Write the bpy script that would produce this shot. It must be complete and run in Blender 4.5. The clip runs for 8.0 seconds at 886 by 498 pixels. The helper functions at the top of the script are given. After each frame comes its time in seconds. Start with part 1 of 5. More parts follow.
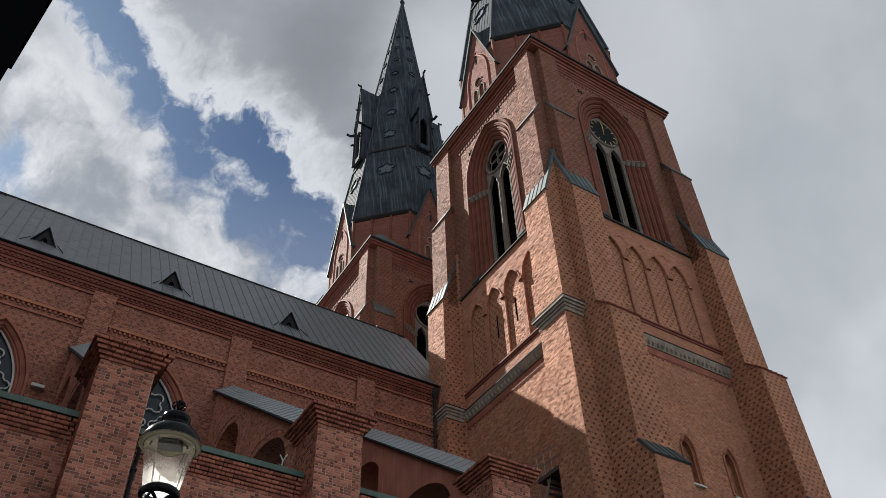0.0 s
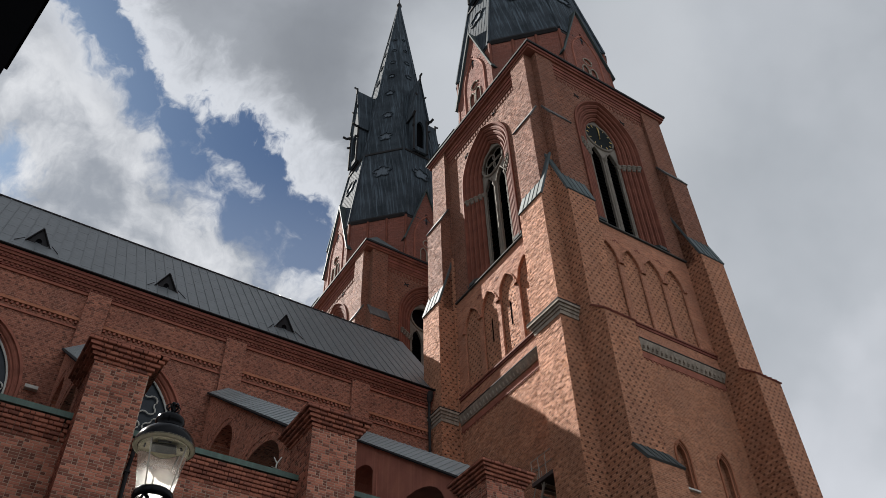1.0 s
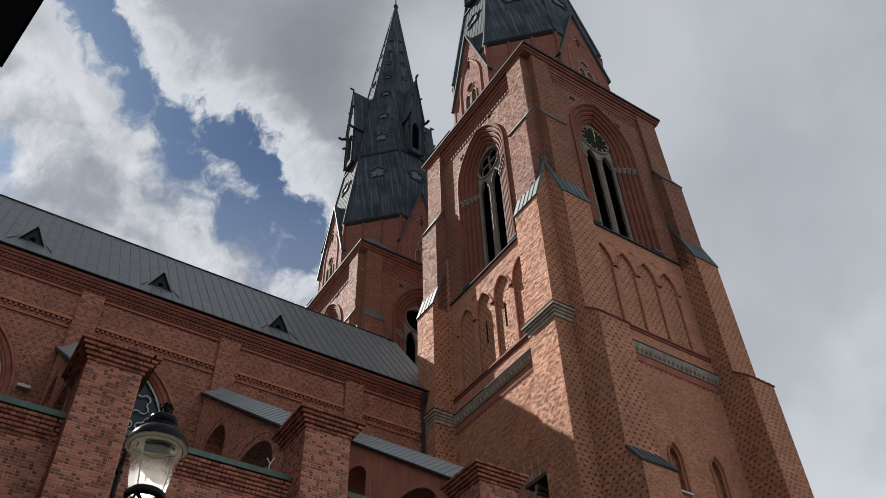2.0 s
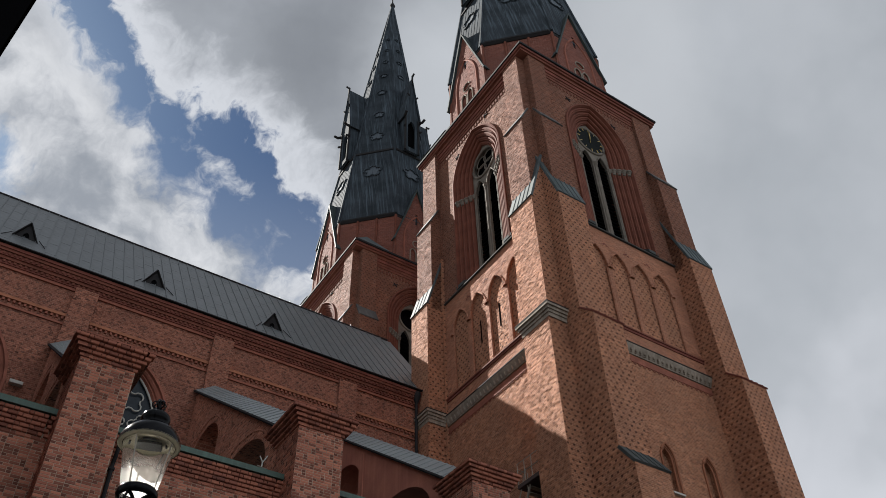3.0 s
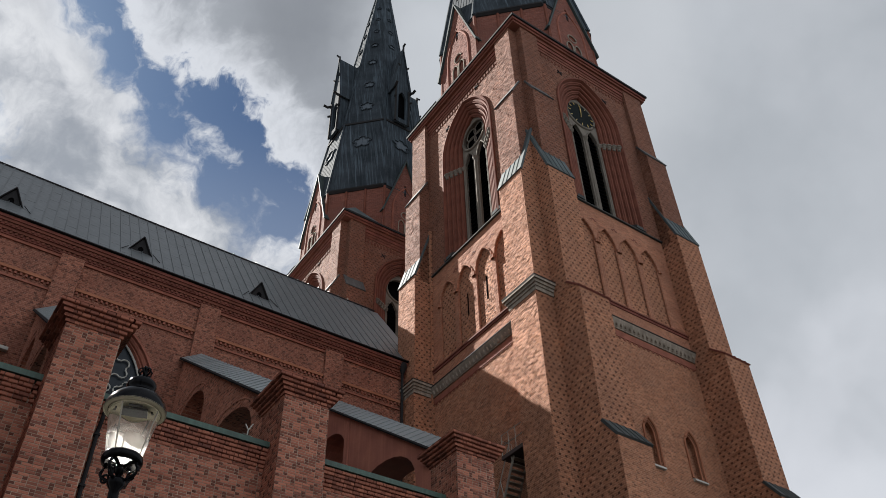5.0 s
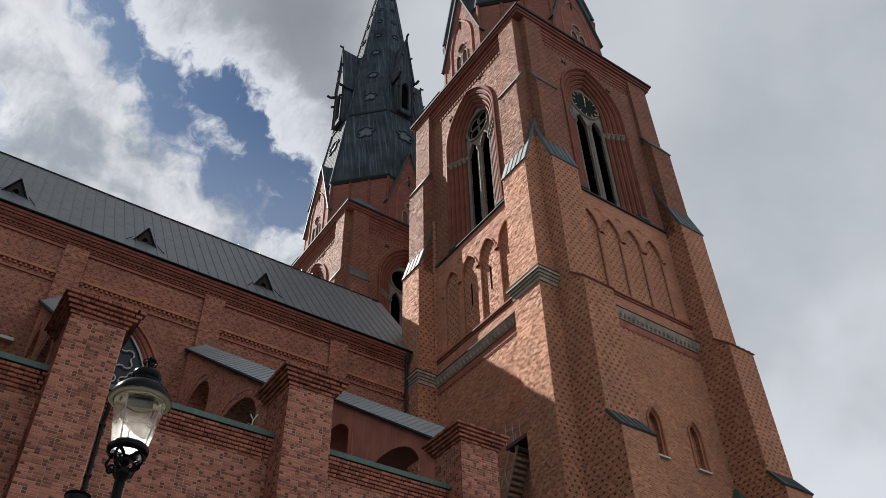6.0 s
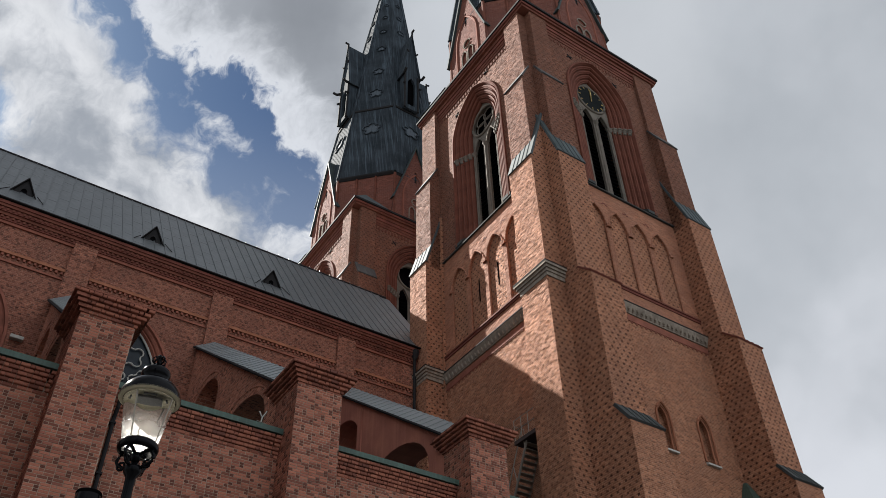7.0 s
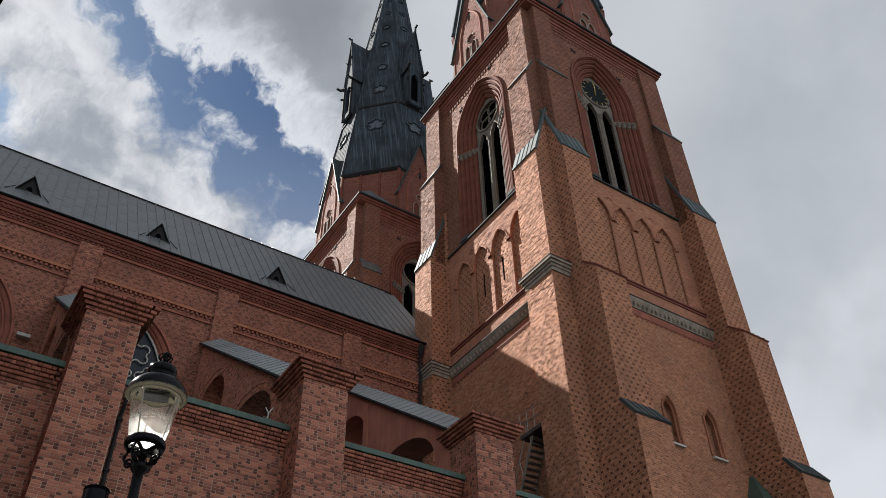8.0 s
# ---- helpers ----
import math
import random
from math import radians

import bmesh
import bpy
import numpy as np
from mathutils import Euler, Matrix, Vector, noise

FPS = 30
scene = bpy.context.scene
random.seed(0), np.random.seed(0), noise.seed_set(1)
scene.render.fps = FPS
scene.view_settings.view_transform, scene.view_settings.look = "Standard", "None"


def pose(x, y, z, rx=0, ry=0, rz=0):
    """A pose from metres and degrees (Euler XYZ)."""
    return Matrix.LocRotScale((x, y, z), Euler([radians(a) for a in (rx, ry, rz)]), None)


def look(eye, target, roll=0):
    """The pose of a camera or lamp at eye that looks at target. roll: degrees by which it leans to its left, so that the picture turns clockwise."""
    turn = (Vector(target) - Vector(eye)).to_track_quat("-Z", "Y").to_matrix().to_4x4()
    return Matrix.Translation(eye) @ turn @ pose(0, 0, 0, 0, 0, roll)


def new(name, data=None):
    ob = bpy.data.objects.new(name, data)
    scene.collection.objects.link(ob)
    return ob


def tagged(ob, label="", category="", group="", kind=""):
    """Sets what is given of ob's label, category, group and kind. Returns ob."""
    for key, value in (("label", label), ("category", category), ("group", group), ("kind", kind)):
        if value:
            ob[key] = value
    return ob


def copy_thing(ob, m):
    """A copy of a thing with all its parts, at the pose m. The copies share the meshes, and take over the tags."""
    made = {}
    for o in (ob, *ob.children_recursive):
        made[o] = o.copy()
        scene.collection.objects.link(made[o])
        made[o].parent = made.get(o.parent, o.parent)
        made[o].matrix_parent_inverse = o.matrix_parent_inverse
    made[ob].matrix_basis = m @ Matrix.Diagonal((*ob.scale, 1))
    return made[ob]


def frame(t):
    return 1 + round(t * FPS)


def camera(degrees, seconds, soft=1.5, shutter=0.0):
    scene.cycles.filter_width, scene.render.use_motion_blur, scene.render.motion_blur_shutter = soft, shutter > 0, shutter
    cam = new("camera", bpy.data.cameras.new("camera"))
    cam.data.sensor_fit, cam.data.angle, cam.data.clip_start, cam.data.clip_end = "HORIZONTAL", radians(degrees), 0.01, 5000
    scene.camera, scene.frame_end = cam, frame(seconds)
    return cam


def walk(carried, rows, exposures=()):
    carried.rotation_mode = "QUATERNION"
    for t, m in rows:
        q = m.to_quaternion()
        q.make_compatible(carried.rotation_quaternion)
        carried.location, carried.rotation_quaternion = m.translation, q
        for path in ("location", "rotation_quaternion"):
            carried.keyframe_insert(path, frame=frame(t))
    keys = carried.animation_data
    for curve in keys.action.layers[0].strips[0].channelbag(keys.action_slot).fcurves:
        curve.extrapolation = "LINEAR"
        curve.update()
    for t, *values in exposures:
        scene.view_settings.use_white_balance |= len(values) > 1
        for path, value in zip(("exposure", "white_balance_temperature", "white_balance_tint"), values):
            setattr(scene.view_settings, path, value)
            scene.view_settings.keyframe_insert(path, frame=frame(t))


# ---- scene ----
# World: x runs along the nave towards its towers, y into the church, z up.
EYE = (0.0, 0.0, 1.6)
cam = camera(56.04, 8.0, soft=0.65)
PATH = [  # seconds, yaw, pitch, roll
    (0.0, -31.789, 44.441, 1.554), (0.5, -31.999, 44.538, 1.548), (1.0, -32.236, 44.654, 1.528), (1.5, -32.528, 44.722, 1.513),
    (3.0, -33.374, 44.683, 1.400), (3.5, -33.857, 44.473, 1.292), (4.0, -34.275, 43.981, 1.265), (4.5, -34.533, 43.354, 1.299),
    (5.0, -34.648, 42.731, 1.241), (6.5, -34.094, 41.915, 1.193), (7.0, -33.698, 41.820, 1.169), (7.5, -33.389, 41.649, 1.196),
    (8.0, -33.200, 41.510, 1.234)]
EXPOSURE = 1.86
walk(cam, [(t, pose(*EYE, 90 + p, r, y)) for t, y, p, r in PATH], [(t, EXPOSURE + e, 6270, 10) for t, e in ((0.0, -0.04), (1.5, -0.08), (3.5, -0.10), (4.5, -0.06), (5.0, -0.02), (6.5, 0.02), (8.0, 0.03))])

# ---- sun and sky ----
SUN_DIR = Vector((-1.4, 4.64, 4.69)).normalized()
sun = new("sun", bpy.data.lights.new("sun", "SUN"))
sun.data.energy, sun.data.angle, sun.data.color = 4.6, radians(0.53), (1.0, 0.94, 0.85)
sun.matrix_world = look(SUN_DIR * 200, (0, 0, 0))


class Nodes:
    """A short way to write node trees."""

    def __init__(self, tree):
        self.t = tree
        tree.nodes.clear()

    def add(self, kind, **settings):
        n = self.t.nodes.new(kind)
        for k, v in settings.items():
            if k == "operation":
                n.operation = v
            elif k == "data_type":
                n.data_type = v
            elif k == "blend_type":
                n.blend_type = v
            elif k == "noise_dimensions":
                n.noise_dimensions = v
        return n

    def put(self, socket, value):
        if isinstance(value, bpy.types.NodeSocket):
            self.t.links.new(value, socket)
        elif value is not None:
            socket.default_value = value

    def math(self, op, a, b=None, c=None, clamp=False):
        n = self.add("ShaderNodeMath", operation=op)
        n.use_clamp = clamp
        for s, v in zip(n.inputs, (a, b, c)):
            self.put(s, v)
        return n.outputs[0]

    def vec(self, op, a, b=None):
        n = self.add("ShaderNodeVectorMath", operation=op)
        self.put(n.inputs[0], a)
        if b is not None:
            self.put(n.inputs[1], b)
        return n.outputs["Value"] if op == "DOT_PRODUCT" else n.outputs[0]

    def scaled(self, a, s):
        n = self.add("ShaderNodeVectorMath", operation="SCALE")
        self.put(n.inputs[0], a)
        self.put(n.inputs["Scale"], s)
        return n.outputs[0]

    def noise(self, v, scale, detail=4.0, rough=0.55, distort=0.0, color=False):
        n = self.add("ShaderNodeTexNoise")
        self.put(n.inputs["Vector"], v)
        n.inputs["Scale"].default_value, n.inputs["Detail"].default_value = scale, detail
        n.inputs["Roughness"].default_value, n.inputs["Distortion"].default_value = rough, distort
        return n.outputs["Color" if color else "Fac"]

    def steps(self, v, lo, hi, a=0.0, b=1.0, smooth=False):
        n = self.add("ShaderNodeMapRange")
        n.interpolation_type = "SMOOTHSTEP" if smooth else "LINEAR"
        self.put(n.inputs[0], v)
        for s, x in zip(n.inputs[1:5], (lo, hi, a, b)):
            self.put(s, x)
        return n.outputs[0]

    def mix(self, f, a, b, blend="MIX"):
        n = self.add("ShaderNodeMix", data_type="RGBA", blend_type=blend)
        self.put(n.inputs[0], f)
        for s, v in ((n.inputs[6], a), (n.inputs[7], b)):
            self.put(s, (*v, 1.0) if isinstance(v, tuple) and len(v) == 3 else v)
        return n.outputs[2]

    def ramp(self, f, stops):
        n = self.add("ShaderNodeValToRGB")
        while len(n.color_ramp.elements) < len(stops):
            n.color_ramp.elements.new(0.5)
        for e, (p, c) in zip(n.color_ramp.elements, stops):
            e.position, e.color = p, (*c, 1.0)
        self.put(n.inputs[0], f)
        return n.outputs[0]


def make_sky():
    """A blue sky mostly hidden by cloud: a broken band of blue runs between a bank of cumulus and a grey sheet."""
    w = bpy.data.worlds.new("sky")
    scene.world = w
    w.use_nodes = True
    n = Nodes(w.node_tree)
    sky = n.add("ShaderNodeTexSky")
    sky.sky_type, sky.sun_disc = "NISHITA", False
    sky.sun_elevation, sky.sun_rotation = math.asin(SUN_DIR.z), math.atan2(SUN_DIR.x, SUN_DIR.y)
    d = n.add("ShaderNodeTexCoord").outputs["Generated"]
    # bearings of the cloud bank: one axis along its edge, one across it
    m = pose(0, 0, 0, 134.44, 1.55, -31.79).to_3x3()
    right, up, ahead = m.col[0], m.col[1], -m.col[2]
    depth = n.math("MAXIMUM", n.vec("DOT_PRODUCT", d, tuple(ahead)), 0.12)
    a = n.math("DIVIDE", n.vec("DOT_PRODUCT", d, tuple(right)), depth)
    b = n.math("DIVIDE", n.vec("DOT_PRODUCT", d, tuple(up)), depth)
    flat = n.add("ShaderNodeCombineXYZ")
    n.put(flat.inputs[0], a)
    n.put(flat.inputs[1], b)
    p = flat.outputs[0]
    warp = n.vec("SUBTRACT", n.noise(p, 5.0, 5.0, 0.6, 0.0, True), (0.5, 0.5, 0.5))
    q = n.vec("ADD", p, n.scaled(warp, 0.10))
    big = n.math("SUBTRACT", n.noise(q, 5.5, 3.0, 0.5), 0.5)
    fine = n.math("SUBTRACT", n.noise(q, 11.0, 10.0, 0.62, 0.2), 0.5)
    wisp = n.math("SUBTRACT", n.noise(n.vec("ADD", q, (3.1, 1.7, 0.0)), 26.0, 9.0, 0.62, 0.4), 0.5)
    sep = n.add("ShaderNodeSeparateXYZ")
    n.put(sep.inputs[0], q)
    ca, cb = sep.outputs[0], sep.outputs[1]
    # breaks in the cloud: place, half lengths and slant of each
    gap = None
    for u, v, ru, rv, slant in ((-0.394, 0.258, 0.068, 0.031, -50), (-0.352, 0.192, 0.043, 0.027, -45), (-0.308, 0.160, 0.039, 0.023, -10),
                                (-0.227, 0.119, 0.073, 0.033, -38), (-0.175, 0.054, 0.060, 0.039, -52), (-0.160, 0.001, 0.039, 0.042, -70),
                                (-0.248, 0.065, 0.054, 0.031, -35), (-0.516, 0.106, 0.027, 0.020, -40), (-0.299, 0.106, 0.035, 0.030, 0)):
        c, s = math.cos(radians(slant)), math.sin(radians(slant))
        du, dv = n.math("SUBTRACT", ca, u), n.math("SUBTRACT", cb, v)
        e1 = n.math("DIVIDE", n.math("ADD", n.math("MULTIPLY", du, c), n.math("MULTIPLY", dv, s)), ru)
        e2 = n.math("DIVIDE", n.math("SUBTRACT", n.math("MULTIPLY", dv, c), n.math("MULTIPLY", du, s)), rv)
        near = n.math("SUBTRACT", 1.0, n.math("SQRT", n.math("ADD", n.math("MULTIPLY", e1, e1), n.math("MULTIPLY", e2, e2))))
        gap = near if gap is None else n.math("SMOOTH_MAX", gap, near, 0.35)
    side = n.math("ADD", n.math("MULTIPLY", n.math("ADD", a, 0.43), 0.681), n.math("MULTIPLY", n.math("SUBTRACT", b, 0.286), 0.733))
    open_sky = n.math("ADD", gap, n.math("ADD", n.math("MULTIPLY", fine, 2.3), n.math("MULTIPLY", wisp, 2.6)))
    lower = n.steps(side, -0.10, 0.03, smooth=True)
    soft = n.steps(lower, 0.0, 1.0, 1.5, 0.5)
    torn = n.math("SUBTRACT", n.noise(n.vec("ADD", q, (1.3, 5.2, 0.0)), 15.0, 8.0, 0.58, 0.3), 0.42)
    open_sky = n.math("ADD", open_sky, n.math("MULTIPLY", n.math("SUBTRACT", 1.0, lower), n.math("MULTIPLY", torn, 3.3)))
    cover = n.math("SUBTRACT", 1.0, n.steps(open_sky, n.math("MULTIPLY", soft, -0.5), n.math("MULTIPLY", soft, 0.6), smooth=True))
    # brightness of the cloud: white at the broken edge, grey in the thick sheet, lighter again low down
    shade = n.math("ADD", n.math("MULTIPLY", fine, 1.5), n.math("ADD", n.math("MULTIPLY", big, 1.1), n.math("MULTIPLY", wisp, 0.4)))
    thick = n.steps(n.math("ADD", n.math("MULTIPLY", open_sky, -1.0), n.math("MULTIPLY", shade, 0.8)), 0.25, 1.7, smooth=True)
    sheet_c = n.mix(thick, (0.77, 0.785, 0.815), n.mix(n.steps(n.noise(q, 3.2, 6.0, 0.55), 0.36, 0.64, smooth=True), (0.29, 0.305, 0.33), (0.43, 0.45, 0.48)))
    deck = n.steps(n.math("ADD", n.noise(p, 2.4, 5.0, 0.55), n.math("MULTIPLY", big, 0.4)), 0.32, 0.68, smooth=True)
    sheet_c = n.mix(n.steps(n.math("ADD", a, n.math("MULTIPLY", big, 0.3)), -0.05, 0.25, 0.0, 0.8, smooth=True), sheet_c, n.mix(deck, (0.50, 0.525, 0.55), (0.62, 0.64, 0.665)))
    light_low = n.steps(n.math("ADD", n.math("SUBTRACT", n.math("MULTIPLY", a, 0.7), b), n.math("MULTIPLY", big, 0.5)), 0.42, 0.75, smooth=True)
    sheet_c = n.mix(n.math("MULTIPLY", light_low, 0.8), sheet_c, (0.80, 0.81, 0.84))
    # the sheet thins beside the towers and thickens over the break
    for u, v, ru, rv, tint, most in ((-0.135, 0.235, 0.11, 0.09, (0.27, 0.285, 0.31), 0.6), (0.02, 0.20, 0.13, 0.17, (0.70, 0.72, 0.74), 0.75), (0.24, 0.22, 0.12, 0.20, (0.70, 0.715, 0.73), 0.55)):
        e1, e2 = n.math("DIVIDE", n.math("SUBTRACT", ca, u), ru), n.math("DIVIDE", n.math("SUBTRACT", cb, v), rv)
        away = n.math("ADD", n.math("SQRT", n.math("ADD", n.math("MULTIPLY", e1, e1), n.math("MULTIPLY", e2, e2))), n.math("MULTIPLY", big, 0.9))
        sheet_c = n.mix(n.steps(away, 0.25, 1.2, most, 0.0, smooth=True), sheet_c, tint)
    bank_c = n.mix(n.steps(n.math("ADD", shade, n.math("MULTIPLY", torn, 0.9)), -0.42, 0.50, smooth=True), (0.88, 0.88, 0.885), (0.38, 0.405, 0.445))
    cloud = n.mix(lower, bank_c, sheet_c)
    blue = n.mix(1.0, sky.outputs[0], (0.0285, 0.0410, 0.0560), "MULTIPLY")
    # thin haze low in the break
    blue = n.mix(n.steps(b, 0.14, -0.06, 0.0, 0.30, smooth=True), blue, (0.50, 0.56, 0.64))
    colour = n.mix(cover, blue, cloud)
    # front-lit cloud opposite the sun, out of view, added to light north walls
    facing = n.vec("DOT_PRODUCT", d, (0.10, -0.98, 0.15))
    colour = n.mix(n.steps(facing, 0.10, 0.75, 0.0, 0.9, smooth=True), colour, n.mix(deck, (1.22, 1.27, 1.34), (0.96, 1.01, 1.08)))
    bg = n.add("ShaderNodeBackground")
    n.put(bg.inputs[0], colour)
    bg.inputs[1].default_value = 0.255
    out = n.add("ShaderNodeOutputWorld")
    w.node_tree.links.new(bg.outputs[0], out.inputs[0])


make_sky()


# ---- materials ----
def material(name):
    m = bpy.data.materials.new(name)
    m.use_nodes = True
    n = Nodes(m.node_tree)
    bsdf = n.add("ShaderNodeBsdfPrincipled")
    out = n.add("ShaderNodeOutputMaterial")
    m.node_tree.links.new(bsdf.outputs[0], out.inputs[0])
    return m, n, bsdf


def finish(n, bsdf, colour, rough, height=None, strength=0.5, distance=0.02, metal=0.0, gloss=0.5):
    bsdf.inputs["Specular IOR Level"].default_value = gloss
    n.put(bsdf.inputs["Base Color"], colour)
    n.put(bsdf.inputs["Roughness"], rough)
    bsdf.inputs["Metallic"].default_value = metal
    if height is not None:
        bump = n.add("ShaderNodeBump")
        bump.inputs["Strength"].default_value, bump.inputs["Distance"].default_value = strength, distance
        n.put(bump.inputs["Height"], height)
        n.put(bsdf.inputs["Normal"], bump.outputs[0])


def brick_material(name, tone, dots, relief=0.6, wide=0.29, high=0.098, scatter=0.7, uneven=0.30):
    """Brickwork by the metre: courses and joints, mottled bricks laid a little askew, and where dots > 0 a lattice of holes one header wide."""
    m, n, bsdf = material(name)
    uv = n.add("ShaderNodeTexCoord").outputs["UV"]
    t = n.add("ShaderNodeTexBrick")
    n.put(t.inputs["Vector"], uv)
    t.offset = 0.5
    for k, v in (("Scale", 1.0), ("Mortar Size", 0.011), ("Mortar Smooth", 0.2), ("Bias", 0.0), ("Brick Width", wide), ("Row Height", high)):
        t.inputs[k].default_value = v
    r, g, b = tone
    t.inputs["Color1"].default_value = (r * 1.32, g * 1.34, b * 1.32, 1)
    t.inputs["Color2"].default_value = (r * 0.56, g * 0.52, b * 0.52, 1)
    t.inputs["Mortar"].default_value = (r * 0.80, g * 1.05, b * 1.2, 1)
    # which brick a spot belongs to
    sep = n.add("ShaderNodeSeparateXYZ")
    n.put(sep.inputs[0], uv)
    course = n.math("FLOOR", n.math("DIVIDE", sep.outputs[1], high))
    shift = n.math("MULTIPLY", n.math("FLOORED_MODULO", course, 2.0), 0.5)
    place = n.math("FLOOR", n.math("ADD", n.math("DIVIDE", sep.outputs[0], wide * 0.5), shift))
    key = n.add("ShaderNodeCombineXYZ")
    n.put(key.inputs[0], place)
    n.put(key.inputs[1], course)
    rnd = n.add("ShaderNodeTexWhiteNoise")
    n.put(rnd.inputs["Vector"], key.outputs[0])
    patch = n.noise(uv, 0.45, 5.0, 0.6)
    colour = n.mix(n.steps(patch, 0.35, 0.68), t.outputs["Color"], (r * 0.66, g * 0.70, b * 0.76))
    grain = n.noise(uv, 22.0, 4.0, 0.7)
    colour = n.mix(n.steps(grain, 0.25, 0.75, 0.0, 0.45), colour, (r * 0.5, g * 0.48, b * 0.48))
    # single burnt bricks, scattered
    burnt = n.steps(n.math("ADD", rnd.outputs["Value"], n.math("MULTIPLY", n.noise(uv, 0.8, 3.0), 0.12)), 0.90, 0.93)
    colour = n.mix(n.math("MULTIPLY", burnt, scatter), colour, (0.060, 0.028, 0.022))
    streak_v = n.vec("MULTIPLY", uv, (1.6, 0.10, 1.0))
    streak = n.noise(streak_v, 1.0, 5.0, 0.6)
    colour = n.mix(n.steps(streak, 0.52, 0.75, 0.0, 0.40), colour, (r * 0.40, g * 0.42, b * 0.45))
    colour = n.mix(n.math("MULTIPLY", t.outputs["Fac"], n.steps(n.noise(uv, 0.7, 4.0, 0.6), 0.3, 0.62, 0.2, 0.7)), colour, (min(0.50, r * 1.0 + 0.04), min(0.36, g * 1.25 + 0.055), min(0.30, b * 1.3 + 0.055)))
    height = n.math("ADD", n.math("MULTIPLY", t.outputs["Fac"], -1.0), n.math("MULTIPLY", grain, 0.8))
    height = n.math("ADD", height, n.math("MULTIPLY", n.noise(uv, 13.0, 2.0, 0.6), 2.0))
    if dots:
        step, rise = 0.39, 0.285
        row = n.math("DIVIDE", sep.outputs[1], rise)
        odd = n.math("MULTIPLY", n.math("FLOORED_MODULO", n.math("FLOOR", row), 2.0), 0.5)
        col = n.math("ADD", n.math("DIVIDE", sep.outputs[0], step), odd)
        dx = n.math("MULTIPLY", n.math("ABSOLUTE", n.math("SUBTRACT", n.math("FRACT", col), 0.5)), step / 0.066)
        dy = n.math("MULTIPLY", n.math("ABSOLUTE", n.math("SUBTRACT", n.math("FRACT", row), 0.5)), rise / 0.054)
        dist = n.math("ADD", n.math("MAXIMUM", dx, dy), n.math("MULTIPLY", n.math("SUBTRACT", grain, 0.5), 0.5))
        own = n.add("ShaderNodeCombineXYZ")
        n.put(own.inputs[0], n.math("FLOOR", col))
        n.put(own.inputs[1], n.math("FLOOR", row))
        odds = n.add("ShaderNodeTexWhiteNoise")
        n.put(odds.inputs["Vector"], own.outputs[0])
        gone = n.math("MULTIPLY", n.steps(n.noise(uv, 0.5, 3.0), 0.30, 0.45, 0.75, 1.0), n.steps(odds.outputs["Value"], 0.0, 0.5, 0.65, 1.0))
        hole = n.math("MULTIPLY", n.steps(dist, 0.9, 1.1, 1.0, 0.0), n.math("MULTIPLY", gone, dots))
        # near-black fill puts the shade inside each hole into the colour
        colour = n.mix(hole, colour, (0.040, 0.016, 0.012))
        height = n.math("SUBTRACT", height, n.math("MULTIPLY", hole, 2.5))
    finish(n, bsdf, colour, 0.9, height, relief, 0.045, 0.0, 0.15)
    # hand-made bricks: each leans its own way and bulges a little from bed to bed
    whole = n.math("FLOOR", n.math("ADD", n.math("DIVIDE", sep.outputs[0], wide), shift))
    brick_key = n.add("ShaderNodeCombineXYZ")
    n.put(brick_key.inputs[0], whole)
    n.put(brick_key.inputs[1], course)
    own_lean = n.add("ShaderNodeTexWhiteNoise")
    n.put(own_lean.inputs["Vector"], brick_key.outputs[0])
    lean = n.scaled(n.vec("SUBTRACT", own_lean.outputs["Color"], (0.5, 0.5, 0.5)), uneven)
    bulge = n.add("ShaderNodeCombineXYZ")
    n.put(bulge.inputs[2], n.math("MULTIPLY", n.math("SUBTRACT", n.math("FRACT", n.math("DIVIDE", sep.outputs[1], high)), 0.5), uneven * 0.95))
    facing = n.vec("NORMALIZE", n.vec("ADD", n.add("ShaderNodeNewGeometry").outputs["Normal"], n.vec("ADD", lean, bulge.outputs[0])))
    for node in m.node_tree.nodes:
        if node.type == "BUMP":
            n.put(node.inputs["Normal"], facing)
    return m


def plain_material(name, tone, rough=0.6, metal=0.0, spread=0.35, scale=3.0, relief=0.2, tone2=None, streaks=0.0, gloss=0.5):
    """A surface with grain, stains at two scales and, for sheet metal and stone, streaks that run down it."""
    m, n, bsdf = material(name)
    uv = n.add("ShaderNodeTexCoord").outputs["UV"]
    big, small = n.noise(uv, scale * 0.3, 5.0, 0.6), n.noise(uv, scale * 9.0, 5.0, 0.65)
    r, g, b = tone
    dark = tone2 or (r * (1 - spread), g * (1 - spread), b * (1 - spread))
    colour = n.mix(n.steps(big, 0.32, 0.68), tone, dark)
    colour = n.mix(n.steps(small, 0.3, 0.75, 0.0, 0.4), colour, (r * 0.6, g * 0.6, b * 0.6))
    if streaks:
        s = n.noise(n.vec("MULTIPLY", uv, (5.0, 0.12, 1.0)), 1.0, 6.0, 0.65)
        colour = n.mix(n.steps(s, 0.5, 0.72, 0.0, streaks), colour, (min(1, r * 2.4), min(1, g * 2.5), min(1, b * 2.5)))
        s2 = n.noise(n.vec("MULTIPLY", n.vec("ADD", uv, (7.0, 3.0, 0.0)), (4.0, 0.15, 1.0)), 1.0, 6.0, 0.65)
        colour = n.mix(n.steps(s2, 0.5, 0.72, 0.0, streaks), colour, (r * 0.35, g * 0.35, b * 0.35))
    finish(n, bsdf, colour, n.steps(small, 0.2, 0.8, rough * 0.85, min(1.0, rough * 1.15)), small, relief, 0.01, metal, gloss)
    return m


